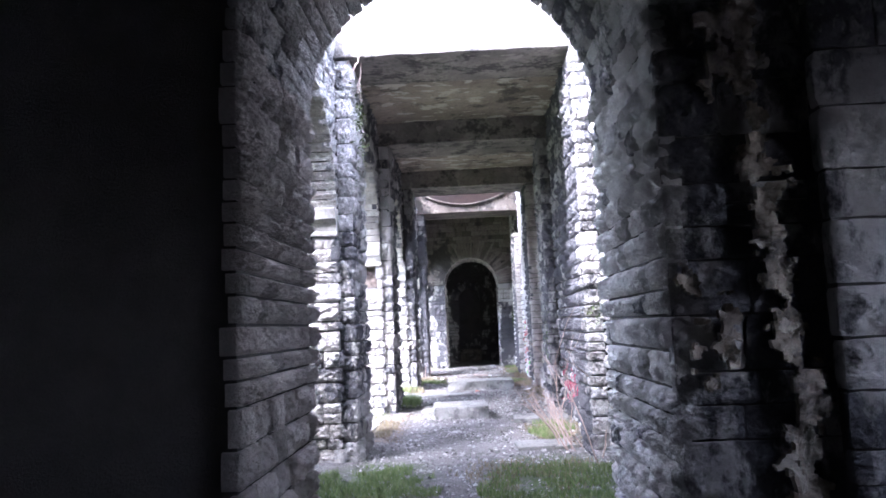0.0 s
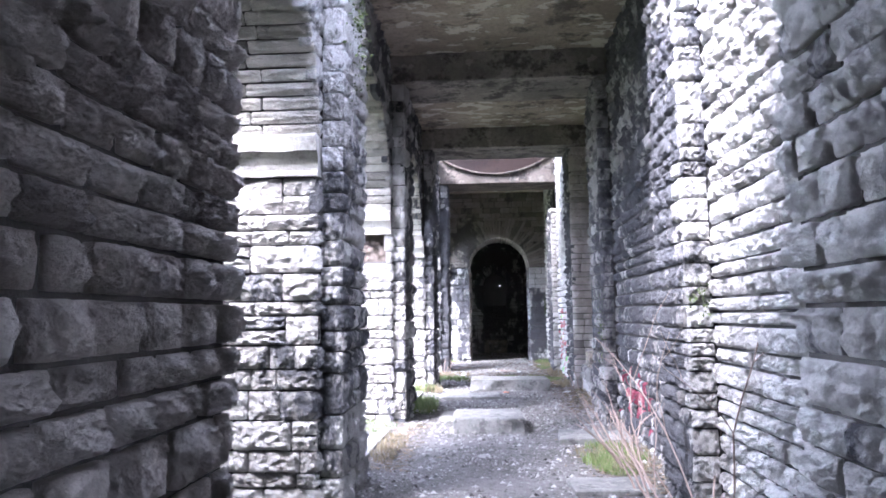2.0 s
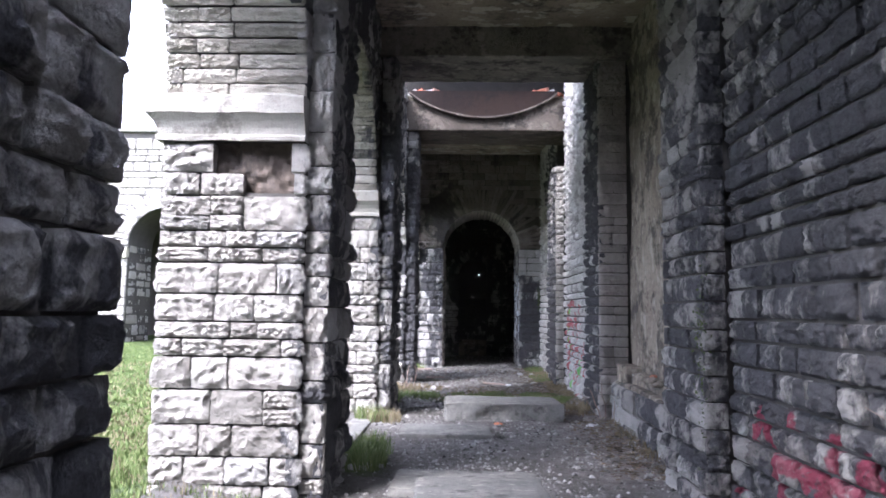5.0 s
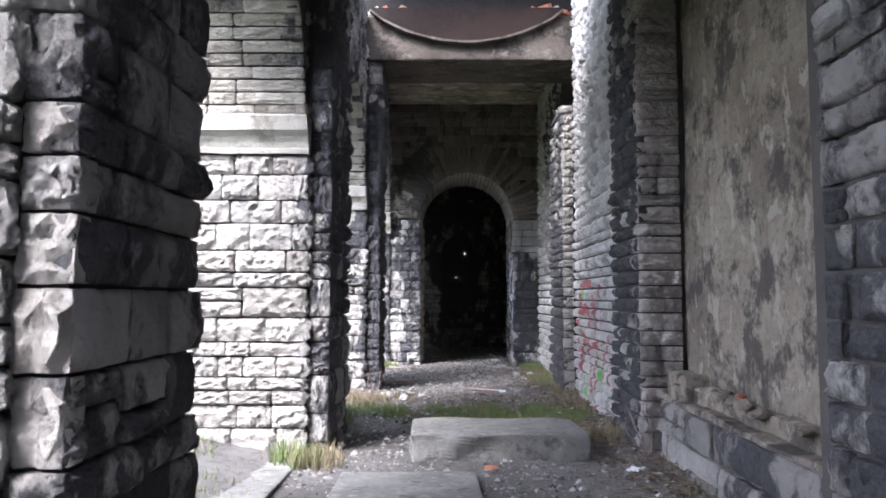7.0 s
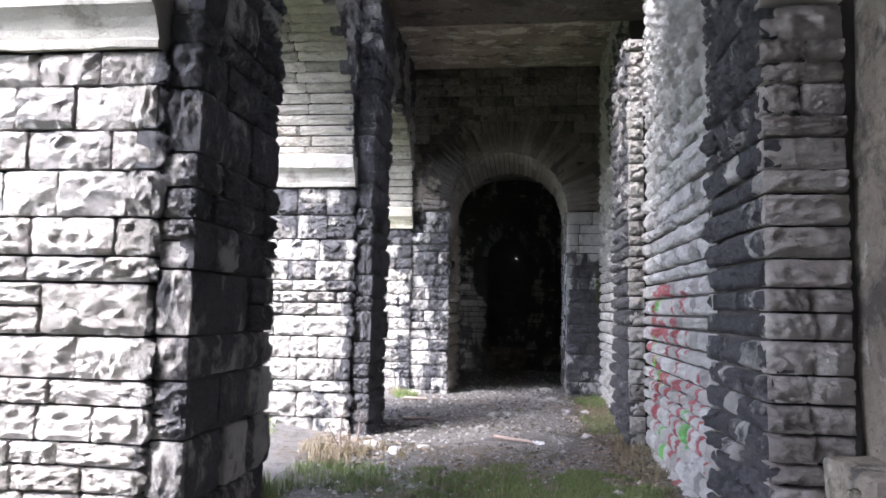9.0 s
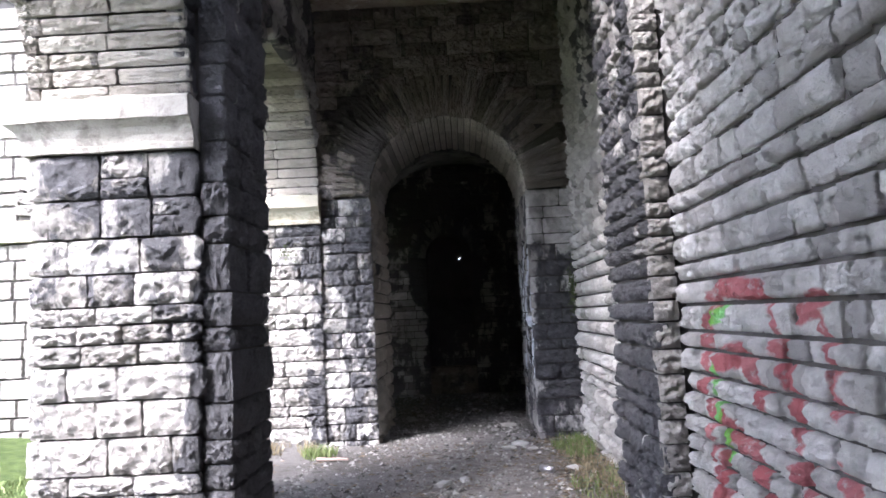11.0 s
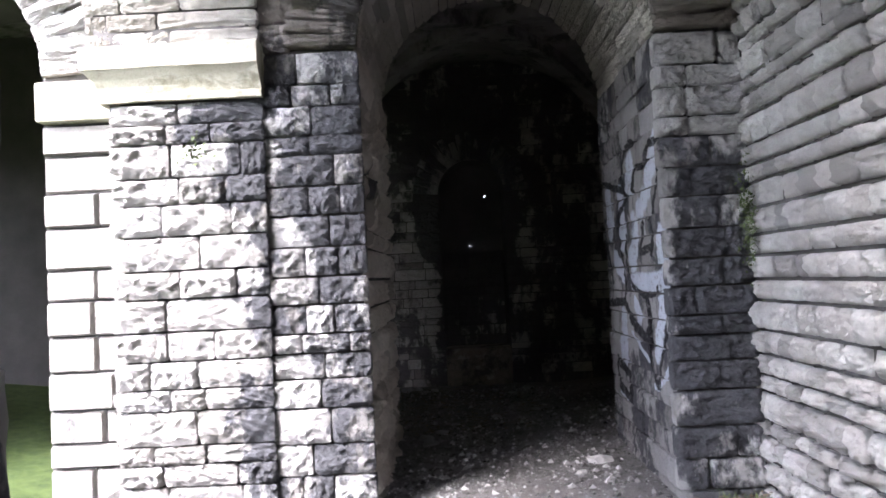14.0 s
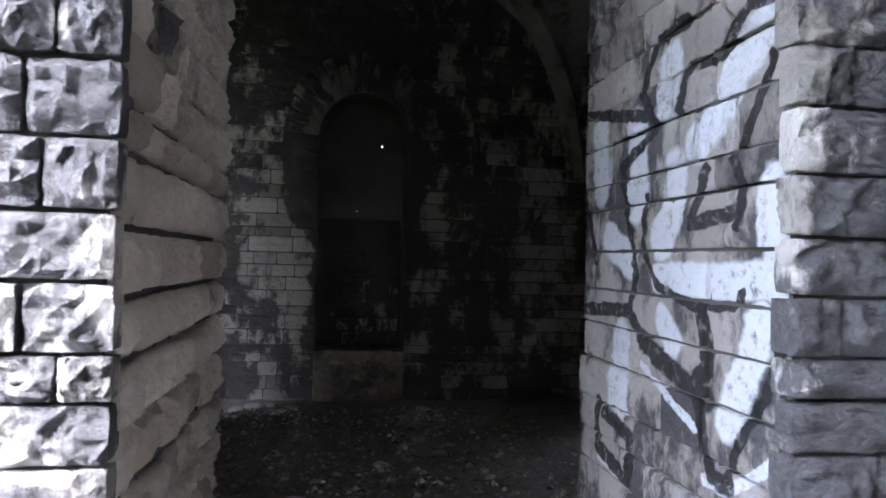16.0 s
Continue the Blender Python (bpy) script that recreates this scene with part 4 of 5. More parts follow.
# ---- the dark room where the walk starts ----
def start_room():
    thing("wall_room_left", box(bmesh.new(), -4.3, -4.0, -4, START_A, -0.4, 5), soot_wall, "sooty side wall of the starting room", "wall", "structure")
    thing("wall_room_back", box(bmesh.new(), -4.3, 4, -4.3, -4, -0.4, 5), soot_wall, "sooty back wall of the starting room", "wall", "structure")
    thing("ceiling_room", box(bmesh.new(), -4.3, 4, -4.3, START_A + 0.1, 4.8, 5.1), soot_wall, "dark ceiling of the starting room", "ceiling", "structure")
    # unseen opening added here to throw daylight on the plaster patch
    bm = box(bmesh.new(), 3.7, 4, -4, 2.2, -0.4, 5)
    box(bm, 3.7, 4, 3.1, START_A, -0.4, 5)
    box(bm, 3.7, 4, 2.2, 3.1, -0.4, 1.2)
    box(bm, 3.7, 4, 2.2, 3.1, 2.7, 5)
    thing("wall_room_right", bm, soot_wall, "sooty side wall of the starting room with an added opening for fill light", "wall", "structure")
    rows = courses(-0.2, 4.7, 450, 0.2, 0.34)
    masonry(start_wall, stone_black, "y", START_A, -1, PASS_MID + PASS_HALF, 3.7, rows, 451, (0.35, 0.7))
    stub = thing("pilaster", box(bmesh.new(), 2.0, 2.7, START_A - 0.12, START_A, -0.4, 4.7), mortar, "shallow limestone pilaster in the dark starting room", "pilaster", "structure")
    masonry(stub, stone_mixed, "y", START_A - 0.16, -1, 1.97, 2.72, courses(-0.2, 4.7, 452, 0.22, 0.34), 453, (0.35, 0.7))
    bm, n, m = bmesh.new(), 48, 170
    grid = []
    for j in range(m + 1):
        row = []
        for i in range(n + 1):
            x, z = 1.15 + 0.95 * i / n, -0.1 + 3.6 * j / m
            thick = 0.05 + 0.06 * noise.noise((x * 3, z * 3, 1)) + 0.035 * noise.noise((x * 11, z * 11, 2))
            row.append(bm.verts.new((x + 0.02 * noise.noise((x * 25, z * 25, 3)), START_A - 0.03 - max(0.0, thick), z + 0.02 * noise.noise((x * 25, z * 25, 4)))))
        grid.append(row)
    for j in range(m):
        for i in range(n):
            x, z = 1.15 + 0.95 * (i + 0.5) / n, -0.1 + 3.6 * (j + 0.5) / m
            middle = 1.72 + 0.06 * math.sin(z * 1.7) + 0.08 * noise.noise((0, z * 1.5, 5))
            if min(abs(x - middle) + 0.06, math.hypot(x - 1.38, (z - 1.35) * 0.5), math.hypot(x - 1.25, (z - 1.65) * 0.9) + 0.1) < 0.13 + 0.2 * noise.noise((x * 2.5, z * 1.4, 7)) + 0.16 * noise.noise((x * 8, z * 8, 8)) + 0.06 * noise.noise((x * 22, z * 22, 9)):
                bm.faces.new((grid[j][i], grid[j][i + 1], grid[j + 1][i + 1], grid[j + 1][i]))
    bmesh.ops.delete(bm, geom=[v for v in bm.verts if not v.link_faces], context="VERTS")
    edge = bmesh.ops.extrude_face_region(bm, geom=bm.faces[:])
    bmesh.ops.translate(bm, vec=(0, 0.05, 0), verts=[g for g in edge["geom"] if isinstance(g, bmesh.types.BMVert)])
    bmesh.ops.recalc_face_normals(bm, faces=bm.faces[:])
    thing("plaster_patch", bm, plaster, "ragged remains of grey plaster clinging to the dark stone wall", "plaster")


start_room()


# ---- ceiling: cross beams and slabs ----
def beam(y0, y1, material=None):
    bm = box(bmesh.new(), -1.7, RIGHT + 0.4, y0, y1, BEAM, SLAB + 0.25, 0.03)
    bmesh.ops.subdivide_edges(bm, edges=[e for e in bm.edges if e.calc_length() > 0.35], cuts=12, use_grid_fill=True)
    for v in bm.verts:
        v.co += Vector((0, noise.noise(v.co * 3), noise.noise(v.co * 3 + Vector((4, 0, 0))))) * 0.018
    thing("ceiling_beam", bm, material or concrete_dark, "broad stained concrete cross beam under the roof slab", "beam", "structure", "ceiling beams")


def slab(y0, y1, thick=0.25):
    bm = box(bmesh.new(), -1.75, RIGHT + 0.5, y0, y1, SLAB, SLAB + thick)
    bmesh.ops.subdivide_edges(bm, edges=bm.edges[:], cuts=22, use_grid_fill=True)
    for v in bm.verts:
        v.co.z += 0.03 * noise.noise(v.co * 1.5) + 0.02 * noise.noise(v.co * 5)
    return thing("ceiling_slab", bm, concrete, "stained concrete ceiling slab with peeling patches", "ceiling", "structure")


for y0, y1 in ((8.6, 9.7), (12.97, 14.1), (17.25, 18.4)):
    beam(y0, y1)
beam(21.3, 22.5, vault_brown)
slab(9.7, 12.97), slab(14.1, 17.25), slab(22.5, END + 0.1)


def brick_lip():
    """The broken edge of the roof over the hole, with orange bricks."""
    rng = random.Random(12)
    ob = thing("broken_edge", box(bmesh.new(), -1.5, 1.62, 21.34, 21.55, SLAB + 0.23, SLAB + 0.29), concrete, "broken roof edge with a course of orange bricks", "masonry", "structure")
    sag = [(-1.45 + 2.95 * k / 16, 5.78 - 0.5 * math.sin(math.pi * k / 16) ** 0.75) for k in range(17)]
    # flat plate; its dark colour replaces the shade of a real recess
    part("vault_edge", prism(sag + [(1.5, 5.8), (-1.45, 5.8)], "y", 21.2, 21.29), brick_dark, ob, "reddish brick underside of the broken vault, darkened in colour for shade")
    rim = prism(sag + [(x, z - 0.035 - 0.02 * noise.noise((x * 4, 0, 0))) for x, z in sag[::-1]], "y", 21.18, 21.29)
    part("vault_rim", rim, vault_brown, ob, "brown curved plaster rim of the broken vault")
    x = -1.48
    while x < 1.5:
        w = rng.uniform(0.2, 0.27)
        if rng.random() < 0.85:
            bm = box(bmesh.new(), x, x + w - 0.012, 21.3 + rng.uniform(0, 0.05), 21.48, SLAB + 0.29, SLAB + 0.29 + rng.uniform(0.05, 0.085), 0.008)
            part("brick", bm, brick_red if rng.random() < 0.7 else pebble, ob)
        x += w
    for k in range(9):
        x = (-1.4 + 0.12 * k) if k < 5 else (1.5 - 0.13 * (k - 5))
        bm = box(bmesh.new(), -0.1, 0.1, -0.06, 0.06, -0.035, 0.035, 0.012)
        lump = part("brick", bm, brick_red if k % 3 else pebble, ob)
        lump.matrix_basis = pose(x, 21.36, SLAB + 0.36 + rng.uniform(-0.03, 0.06), rng.uniform(-25, 25), rng.uniform(-30, 30), rng.uniform(-40, 40))


brick_lip()
# loft shell, mostly unseen: its gap and low side wall shape the daylight
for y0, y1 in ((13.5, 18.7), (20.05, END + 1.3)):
    thing("ceiling_loft", box(bmesh.new(), -1.75, 4, y0, y1, 7.0, 7.2), loft_shade, "unseen loft roof in shade black beside a daylight gap", "ceiling", "structure")
thing("wall_loft", box(bmesh.new(), -1.75, 4, 21.6, 21.8, SLAB + 0.2, 7.0), loft_shade, "loft wall with its shade put into the black colour", "wall", "structure")
thing("wall_loft_side", box(bmesh.new(), -1.85, -1.75, 13.5, END + 1.3, SLAB + 0.35, 6.05), loft_shade, "low unseen loft side added to limit the daylight", "wall", "structure")
thing("wall_loft_front", box(bmesh.new(), -1.75, 4, 13.5, 13.7, SLAB + 0.2, 7.0), loft_shade, "loft wall with its shade put into the black colour", "wall", "structure")
thing("wall_outer", box(bmesh.new(), 2.55, 2.9, 9.0, END + 1.3, -0.4, 7.0), soot_wall, "outer face of the right wall", "wall", "structure")

# walls that close the courtyard
thing("wall_yard_west", box(bmesh.new(), -26.5, -26, START_A, 31, -0.4, 6.0), facade_stone, "pale limestone courtyard wall", "wall", "structure")


# ---- stone blocks and slabs on the floor ----
def rough_slab(name, x0, x1, y0, y1, z0, z1, material, label, category, turn=0.0, rough=0.02, seed=0, group=""):
    """A worn slab with rounded, chipped edges, turned a little on the ground."""
    w, d, h = x1 - x0, y1 - y0, z1 - z0
    bm = box(bmesh.new(), -w / 2, w / 2, -d / 2, d / 2, 0, h, min(0.025, h * 0.3))
    bmesh.ops.subdivide_edges(bm, edges=[e for e in bm.edges if e.calc_length() > 0.15], cuts=7, use_grid_fill=True)
    for v in bm.verts:
        q = v.co * 6 + Vector((seed * 3.1, 0, 0))
        side = 1.8 if abs(v.co.y) > d / 2 - 0.05 else 0.5
        v.co += Vector((noise.noise(q), noise.noise(q + Vector((9, 0, 0))) * side, noise.noise(q + Vector((0, 9, 0))) * 0.4)) * rough
    ob = thing(name, bm, material, label, category, group=group)
    ob.matrix_basis = pose((x0 + x1) / 2, (y0 + y1) / 2, z0, 0, 0, turn)
    return ob


rough_slab("step_block", -0.7, 0.26, 12.25, 13.2, -0.14, 0.12, slab_stone, "squared grey granite step block on the trodden floor", "stone block", 1, 0.02, 1)
rough_slab("step_block", -0.58, 1.0, 17.1, 17.97, -0.1, 0.18, slab_stone, "long rough-fronted grey granite step block on the floor", "stone block", 1, 0.035, 2)
rough_slab("paving_slab", 0.68, 1.55, 11.5, 12.2, -0.14, -0.02, slab_stone, "flat grey paving slab half sunk in earth", "slab", -3, 0.015, 3)
rough_slab("paving_slab", -2.5, -1.55, 10.3, 12.5, -0.16, -0.04, slab_stone, "pale threshold slab between two piers", "slab", 0, 0.015, 4)
rough_slab("paving_slab", -2.4, -1.5, 15.0, 16.85, -0.14, 0.0, slab_stone, "pale threshold slab between two piers", "slab", 0, 0.015, 5)
rough_slab("paving_slab", -1.1, 0.0, 15.85, 16.6, -0.14, -0.015, slab_stone, "flat grey paving slab half sunk in earth", "slab", 2, 0.012, 6)
rough_slab("paving_slab", -0.95, 0.3, 13.35, 14.15, -0.16, -0.04, slab_stone, "flat grey paving slab half sunk in earth", "slab", -2, 0.012, 7)
rough_slab("paving_slab", 0.55, 1.3, 9.2, 9.75, -0.17, -0.07, slab_stone, "flat pinkish paving slab half sunk in earth", "slab", 4, 0.012, 8)


def rock(x, y, size, material, label, seed, lift=0.12, flat=0.4, group="loose stones"):
    bm = bmesh.new()
    bmesh.ops.create_icosphere(bm, subdivisions=1 if seed % 2 else 2, radius=1)
    for v in bm.verts:
        v.co *= 1 + 0.55 * noise.noise(v.co * 1.3 + Vector((seed * 2.7, 0, 0)))
    bmesh.ops.scale(bm, vec=(size * 1.2, size * 0.8, size * flat), verts=bm.verts)
    ob = thing("stone", bm, material, label, "stone", group=group)
    ob.matrix_basis = pose(x, y, ground_height(x, y) + size * lift, 0, 0, seed * 47)
    return ob


WHITE_STONE = "small pale broken stone lying on the floor"
for k, (x, y, s) in enumerate(((-0.25, 10.8, 0.075), (-0.05, 11.0, 0.03), (-0.85, 20.7, 0.1), (-1.12, 20.9, 0.11), (-0.6, 20.95, 0.06), (0.0, 23.2, 0.09), (0.2, 23.3, 0.06), (0.84, 24.9, 0.1), (0.7, 24.7, 0.07), (0.95, 24.6, 0.08), (1.12, 19.5, 0.06), (1.25, 23.6, 0.08), (-1.3, 14.2, 0.1), (-1.15, 14.35, 0.07), (1.4, 18.5, 0.06), (1.2, 12.9, 0.05), (1.1, 21.8, 0.07), (0.7, 22.3, 0.06), (-0.6, 27.3, 0.08), (-0.45, 27.5, 0.06), (-0.55, 27.1, 0.07), (0.3, 28.6, 0.06), (0.1, 28.2, 0.05), (0.55, 28.4, 0.05), (-0.95, 30.05, 0.08), (-0.8, 30.12, 0.06), (-0.6, 30.02, 0.07), (-0.68, 29.9, 0.05), (-1.1, 29.95, 0.07), (0.62, 29.9, 0.08), (0.4, 29.6, 0.05), (0.8, 26.3, 0.1), (0.6, 26.0, 0.05))):
    rock(x, y, s, pebble, WHITE_STONE, k)
rock(0.12, 16.85, 0.055, brick_red, "broken piece of orange brick beside the step block", 31, group="")
rock(1.92, 16.1, 0.055, brick_red, "orange brick fragment on the ledge", 32, group="").location.z = 0.66


def can(x, y):
    bm = bmesh.new()
    bmesh.ops.create_cone(bm, cap_ends=True, segments=20, radius1=0.033, radius2=0.033, depth=0.16)
    bmesh.ops.bevel(bm, geom=[e for e in bm.edges if abs(e.verts[0].co.z - e.verts[1].co.z) < 0.001], offset=0.008, segments=2, affect="EDGES")
    n = Nodes("dull_steel")
    ob = thing("spray_can", bm, n.finish(n.mix(n.noise(30), (0.5, 0.5, 0.52), (0.3, 0.3, 0.31)), 0.35, (), 0.9), "dull silver spray can lying on the floor", "can", smooth=True)
    ob.matrix_basis = pose(x, y, ground_height(x, y) + 0.03, 90, 0, 35)


can(0.98, 23.55)


def scrap(x, y, size, seed):
    """A crumpled bit of thin white plastic."""
    bm = bmesh.new()
    bmesh.ops.create_grid(bm, x_segments=9, y_segments=7, size=size)
    for v in bm.verts:
        q = v.co * (1.6 / size) + Vector((seed * 4.0, 0, 0))
        v.co += Vector((noise.noise(q), noise.noise(q + Vector((0, 6, 0))), 1.1 + 1.3 * noise.noise(q + Vector((0, 0, 6))))) * size * 0.45
    lift = min(v.co.z for v in bm.verts)
    bmesh.ops.solidify(bm, geom=bm.faces[:], thickness=0.003)
    ob = thing("plastic_scrap", bm, white_plastic, "crumpled scrap of white plastic lying on the ground", "litter", group="plastic scraps")
    ob.matrix_basis = pose(x, y, ground_height(x, y) - lift + 0.002, 0, 0, seed * 70)


white_plastic = plain("white_plastic_film", (0.75, 0.76, 0.78), 0.4, 0.2)
scrap(0.92, 18.35, 0.07, 1), scrap(1.3, 16.75, 0.06, 2), scrap(0.55, 21.3, 0.05, 3)


def scatter_gravel(count, seed):
    rng, verts, faces = np.random.RandomState(seed), [], []
    for _ in range(count):
        x, y = rng.uniform(-1.5, 1.6), rng.uniform(6.5, 30)
        if noise.noise((x * 1.3, y * 1.1, 2)) < rng.uniform(-0.9, 0.35):
            continue
        s = rng.choice((0.009, 0.015, 0.024, 0.038), p=(0.5, 0.32, 0.145, 0.035))
        z, n0 = ground_height(x, y), len(verts)
        for dx, dy, dz in ((1, 0, 0), (-0.5, 0.9, 0), (-0.6, -0.8, 0), (0.1, 0, 1)):
            verts.append((x + s * (dx + rng.uniform(-0.3, 0.3)), y + s * (dy + rng.uniform(-0.3, 0.3)), z - 0.004 + s * dz * 0.8))
        faces += [(n0, n0 + 1, n0 + 3), (n0 + 1, n0 + 2, n0 + 3), (n0 + 2, n0, n0 + 3)]
    data = bpy.data.meshes.new("gravel")
    data.from_pydata(verts, [], faces)
    data.materials.append(pebble_dark)
    tagged(new("gravel", data), "loose grey gravel and stone chips strewn on the floor", "gravel", kind="stuff")


scatter_gravel(60000, 3)


# ---- grass and weeds ----
def grass(name, patches, material, label, seed):
    """Blades in round patches: x, y, radius along x and y, blade count, blade height."""
    rng, verts, faces = np.random.RandomState(seed), [], []
    for px, py, rx, ry, count, tall in patches:
        for _ in range(count):
            r, a = math.sqrt(rng.uniform()), rng.uniform(0, 2 * math.pi)
            x, y = px + rx * r * math.cos(a), py + ry * r * math.sin(a)
            if noise.noise((x * 2.6, y * 2.6, seed)) + 0.5 * noise.noise((x * 9, y * 9, seed)) < -0.25 + 0.5 * (r - 0.5):
                continue
            z, h, w, t = ground_height(x, y), tall * rng.uniform(0.35, 1.1), rng.uniform(0.003, 0.006), rng.uniform(0, 2 * math.pi)
            w *= 1 + (abs(x) > 3.5) * 0.8
            lx, ly = rng.normal(0, 0.35, 2) * h
            c, s, n0 = math.cos(t) * w, math.sin(t) * w, len(verts)
            verts += [(x - c, y - s, z - 0.01), (x + c, y + s, z - 0.01), (x + c * 0.7 + lx * 0.4, y + s * 0.7 + ly * 0.4, z + h * 0.6), (x - c * 0.7 + lx * 0.4, y - s * 0.7 + ly * 0.4, z + h * 0.6), (x + lx, y + ly, z + h)]
            faces += [(n0, n0 + 1, n0 + 2, n0 + 3), (n0 + 3, n0 + 2, n0 + 4)]
    data = bpy.data.meshes.new(name)
    data.from_pydata(verts, [], faces)
    data.materials.append(material)
    tagged(new(name, data), label, "grass", kind="stuff")


grass("grass", [(-1.1, 7.2, 0.75, 1.2, 9000, 0.07), (0.9, 7.2, 0.9, 1.2, 10000, 0.065), (-1.35, 14.4, 0.28, 0.6, 1500, 0.2), (-1.3, 15.1, 0.25, 0.5, 700, 0.15),
                (0.35, 19.6, 1.2, 0.7, 14000, 0.035), (0.85, 19.4, 0.6, 0.75, 14000, 0.045), (-1.1, 19.6, 0.5, 0.5, 1200, 0.08), (-1.4, 24.6, 0.2, 0.25, 400, 0.12), (1.4, 24.6, 0.25, 0.6, 900, 0.1),
                (1.15, 10.7, 0.35, 0.8, 2200, 0.09), (-1.45, 18.9, 0.2, 0.4, 400, 0.15), (-1.5, 16.9, 0.25, 0.3, 400, 0.2), (1.4, 22.6, 0.3, 1.0, 800, 0.08)], grass_green, "short green grass in patches on the floor", 5)
grass("dry_grass", [(0.3, 19.5, 1.2, 0.8, 2500, 0.05), (-1.2, 20.4, 0.5, 0.5, 900, 0.12), (1.4, 18.2, 0.2, 0.5, 900, 0.11), (1.45, 20.5, 0.2, 1.2, 900, 0.09), (1.45, 23.5, 0.2, 1.2, 800, 0.08), (-1.4, 11.3, 0.2, 0.9, 700, 0.09), (1.2, 11.0, 0.4, 1.0, 1600, 0.08), (-1.4, 17.0, 0.25, 0.4, 500, 0.15), (0.6, 7.8, 1.0, 0.8, 1500, 0.07), (1.6, 15.8, 0.15, 1.6, 500, 0.08), (-1.9, 24.7, 0.5, 0.3, 600, 0.14)], grass_dry, "dry straw-coloured grass along the walls", 6)
grass("courtyard_grass", [(-7, 13, 5.5, 8, 80000, 0.05), (-8, 20, 6, 5, 40000, 0.055), (-4, 12, 1.5, 9, 36000, 0.05), (-3.4, 18, 0.8, 5, 12000, 0.08)], grass_green, "rough green courtyard grass", 7)
grass("dry_courtyard_grass", [(-6, 14, 4.5, 8, 22000, 0.06), (-3.7, 14, 1.0, 8, 9000, 0.06)], grass_dry, "dry straw strewn through the courtyard grass", 8)


def twigs(name, x, y, z, count, tall, lean, seed, label):
    """Bare stems that fork, as one curve turned to a mesh."""
    rng = random.Random(seed)
    curve = bpy.data.curves.new(name, "CURVE")
    curve.dimensions, curve.bevel_depth, curve.bevel_resolution = "3D", 0.009, 1

    def stem(p, way, long, thick, depth):
        line = curve.splines.new("POLY")
        steps = 7
        line.points.add(steps)
        for k in range(steps + 1):
            line.points[k].co, line.points[k].radius = (*p, 1), thick * (1 - 0.6 * k / steps)
            if depth and k in (3, 5) and rng.random() < 0.8:
                stem(p.copy(), (way + Vector((rng.uniform(-1, 1), rng.uniform(-1, 1), rng.uniform(-0.2, 0.6))) * 0.7).normalized(), long * 0.5, thick * 0.5, depth - 1)
            way = (way + Vector((rng.gauss(0, 0.12), rng.gauss(0, 0.12), 0.02))).normalized()
            p = p + way * long / steps
    for _ in range(count):
        stem(Vector((x + rng.uniform(-0.15, 0.15), y + rng.uniform(-0.3, 0.3), z)), (Vector(lean) + Vector((rng.gauss(0, 0.25), rng.gauss(0, 0.3), 1))).normalized(), tall * rng.uniform(0.6, 1.1), rng.uniform(0.6, 1.4), 2)
    shape = new(name + "_curve", curve)
    data = bpy.data.meshes.new_from_object(shape.evaluated_get(bpy.context.evaluated_depsgraph_get()))
    bpy.data.objects.remove(shape)
    data.materials.clear()
    data.materials.append(bark)
    return tagged(new(name, data), label, "shrub")


twigs("bare_shrub", 1.25, 9.2, -0.12, 9, 1.1, (-0.35, 0.35, 0), 4, "leafless reddish-brown shrub growing against the stone wall")
twigs("bare_shrub", 1.3, 10.3, -0.12, 6, 0.8, (-0.4, 0.1, 0), 8, "leafless brown shrub stems against the stone wall")
twigs("bare_shrub", 1.5, 8.5, -0.12, 3, 1.9, (0.02, 0.0, 0), 9, "thin bare creeper stems climbing the pilaster")
twigs("hanging_creeper", -1.3, 8.62, 5.05, 4, 0.5, (0.25, -0.15, -1.9), 14, "thin dry creeper hanging from the broken roof edge")
twigs("bare_shrub", -1.35, 20.5, -0.03, 4, 0.4, (0.2, -0.2, 0), 10, "small dry twigs at the foot of a pier")
twigs("bare_shrub", 1.6, 17.2, 0.0, 4, 0.5, (-0.3, -0.2, 0), 11, "dry bramble twigs beside the ledge")


def stick(x, y, long, turn):
    bm = bmesh.new()
    bmesh.ops.create_cone(bm, cap_ends=True, segments=7, radius1=0.022, radius2=0.014, depth=long)
    bmesh.ops.subdivide_edges(bm, edges=[e for e in bm.edges if e.calc_length() > 0.1], cuts=5)
    for v in bm.verts:
        v.co += Vector((noise.noise((0, 0, v.co.z * 6)), noise.noise((5, 0, v.co.z * 6)), 0)) * 0.03
    ob = thing("stick", bm, bark, "dark broken stick lying on the floor", "stick")
    ob.matrix_basis = pose(x, y, ground_height(x, y) + 0.03, 90, 6, turn)


stick(0.3, 21.4, 0.5, 60), stick(-0.9, 22.6, 0.4, 100), stick(-1.2, 24.3, 0.35, 80)


def leaves(name, centre, spread, count, size, seed, label):
    rng, verts, faces = random.Random(seed), [], []
    for _ in range(count):
        p = Vector([c + rng.gauss(0, s) for c, s in zip(centre, spread)])
        a = Vector((rng.gauss(0, 1), rng.gauss(0, 1), rng.gauss(0, 1))).normalized()
        b = a.cross(Vector((rng.gauss(0, 1), rng.gauss(0, 1), rng.gauss(0, 1)))).normalized()
        s, n0 = size * rng.uniform(0.5, 1.2), len(verts)
        verts += [p - a * s, p + b * s * 0.5, p + a * s, p - b * s * 0.5]
        faces += [(n0, n0 + 1, n0 + 2, n0 + 3)]
    data = bpy.data.meshes.new(name)
    data.from_pydata([tuple(v) for v in verts], [], faces)
    data.materials.append(leaf_green)
    tagged(new(name, data), label, "plant", kind="stuff")


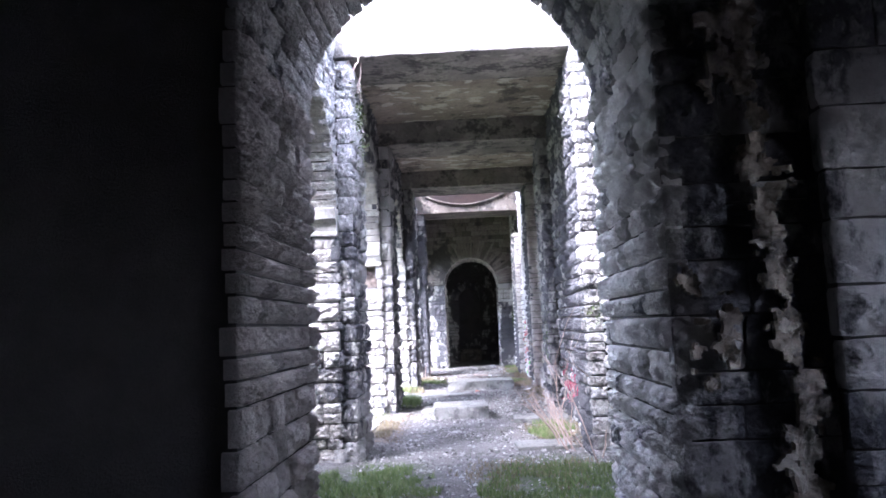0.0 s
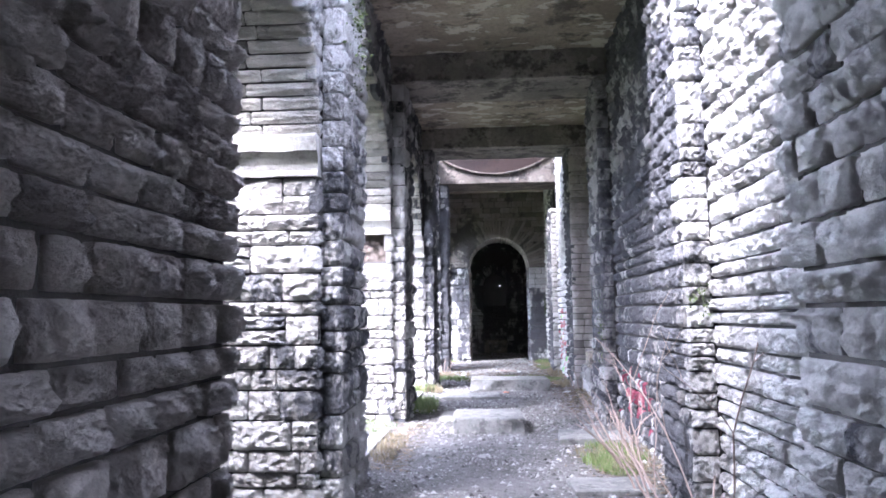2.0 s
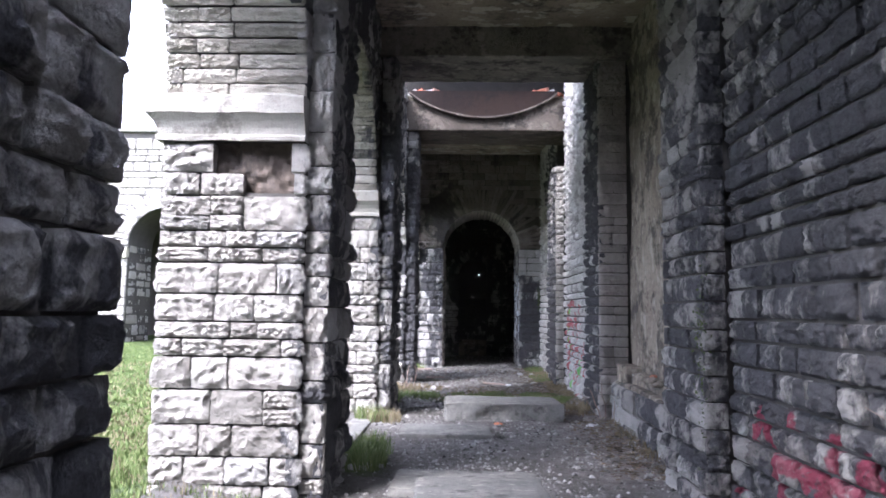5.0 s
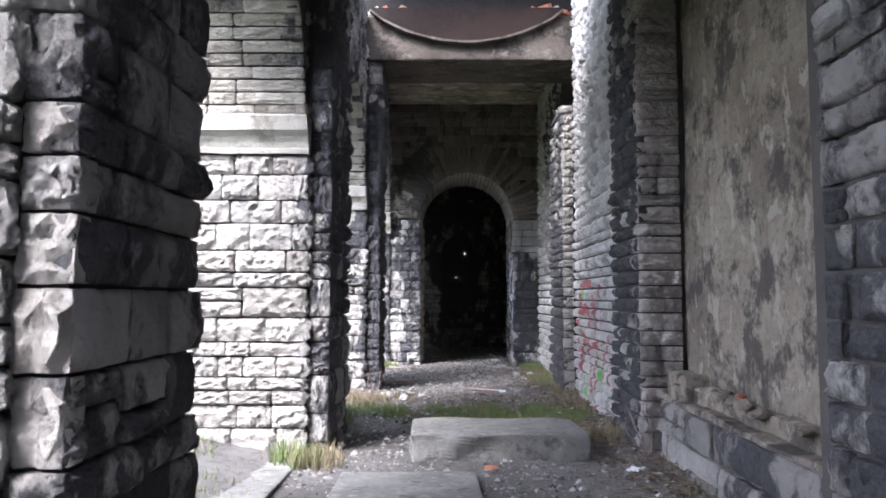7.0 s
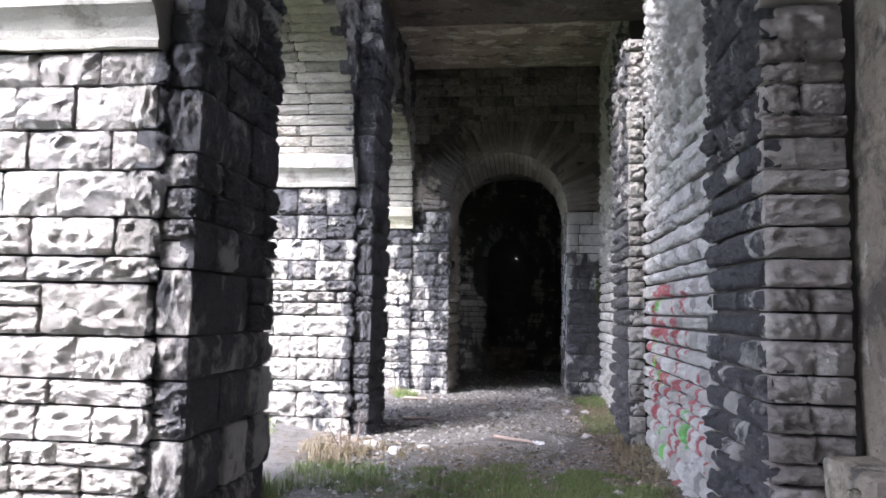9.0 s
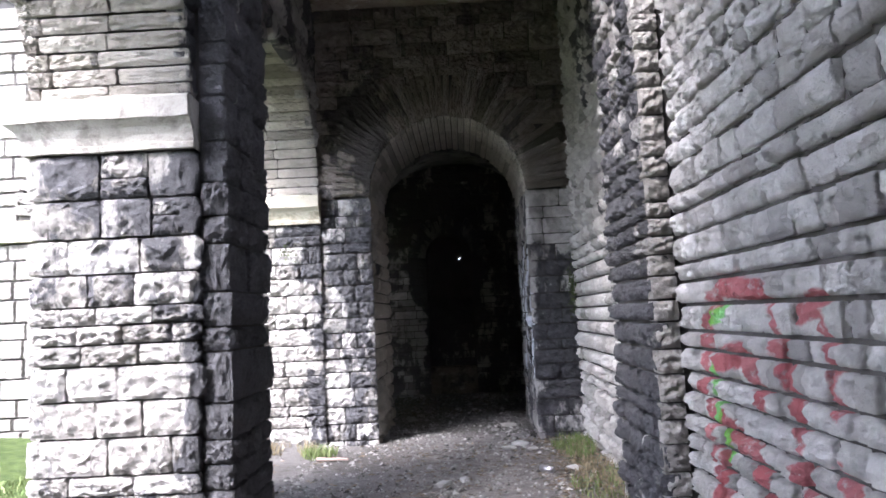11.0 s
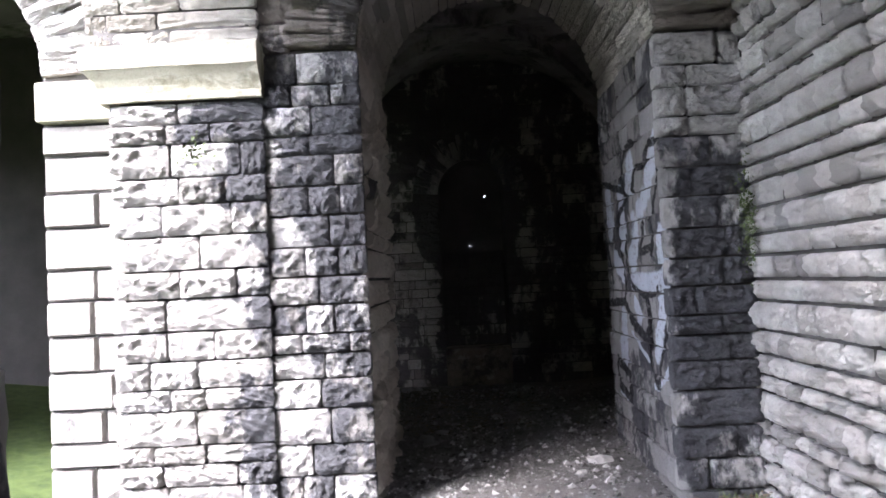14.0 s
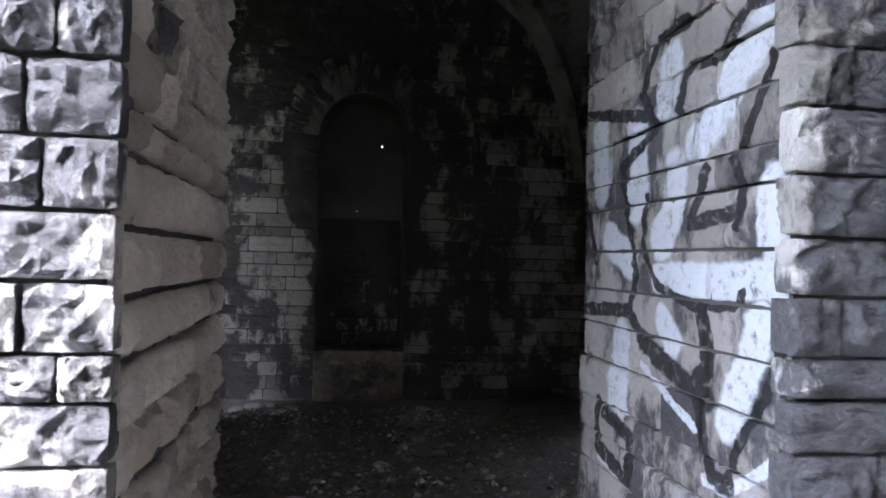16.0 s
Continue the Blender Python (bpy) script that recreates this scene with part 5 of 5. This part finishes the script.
leaves("wall_weed", (1.5, 8.5, 1.6), (0.05, 0.08, 0.08), 130, 0.018, 1, "small green weed rooted in the joints of the wall")
leaves("wall_weed", (1.42, 12.96, 1.1), (0.03, 0.03, 0.35), 160, 0.016, 2, "thin green weeds rooted in a pilaster joint")
leaves("wall_weed", (-1.38, 9.2, 4.3), (0.04, 0.2, 0.35), 350, 0.025, 3, "green moss and weeds on the upper pilaster")
leaves("wall_weed", (1.58, 25.14, 1.75), (0.025, 0.03, 0.16), 420, 0.015, 4, "small green fern in the corner of the walls")
leaves("wall_weed", (-1.85, 25.1, 2.35), (0.05, 0.02, 0.05), 70, 0.018, 5, "small green weed rooted in the pier")


def litter(patches, seed):
    """Dry leaves and bits of bark that lie flat along the walls."""
    rng, verts, faces = np.random.RandomState(seed), [], []
    for px, py, rx, ry, count in patches:
        for _ in range(count):
            x, y = px + rng.normal(0, rx), py + rng.uniform(-ry, ry)
            z, t, w, l = ground_height(x, y) + rng.uniform(0.004, 0.02), rng.uniform(0, 6.28), rng.uniform(0.006, 0.02), rng.uniform(0.02, 0.055)
            c, s, n0, up = math.cos(t), math.sin(t), len(verts), rng.uniform(-0.012, 0.018)
            verts += [(x - c * l, y - s * l, z), (x - s * w, y + c * w, z + up), (x + c * l, y + s * l, z + up * 0.4), (x + s * w, y - c * w, z + up * 0.7)]
            faces += [(n0, n0 + 1, n0 + 2, n0 + 3)]
    data = bpy.data.meshes.new("leaf_litter")
    data.from_pydata(verts, [], faces)
    data.materials.append(leaf_mat("dry_litter", (0.07, 0.05, 0.035), (0.24, 0.19, 0.13)))
    tagged(new("leaf_litter", data), "dry brown leaves and twig bits strewn along the walls", "leaf litter", kind="stuff")


litter([(1.35, 22.5, 0.22, 2.8, 2200), (1.3, 18.6, 0.2, 1.0, 900), (1.4, 15.6, 0.2, 1.6, 900), (-1.35, 20.6, 0.25, 0.6, 500), (-1.3, 11.5, 0.15, 1.5, 500), (1.25, 10.8, 0.25, 1.6, 1100), (0.2, 20.6, 0.8, 0.5, 600), (-0.4, 28.8, 0.7, 1.4, 500), (0.0, 23.5, 0.8, 1.6, 500)], 9)

rng_ledge = random.Random(21)
for k in range(14):
    y = 14.6 + 2.6 * k / 14 + rng_ledge.uniform(-0.06, 0.06)
    piece = rock(1.9, y, rng_ledge.uniform(0.05, 0.13), plaster if k % 3 else pebble, "lump of broken plaster and stone on the ledge", 60 + k, group="rubble on the ledge")
    piece.location = (rng_ledge.uniform(1.84, 1.97), y, 0.6 + rng_ledge.uniform(0.0, 0.03))
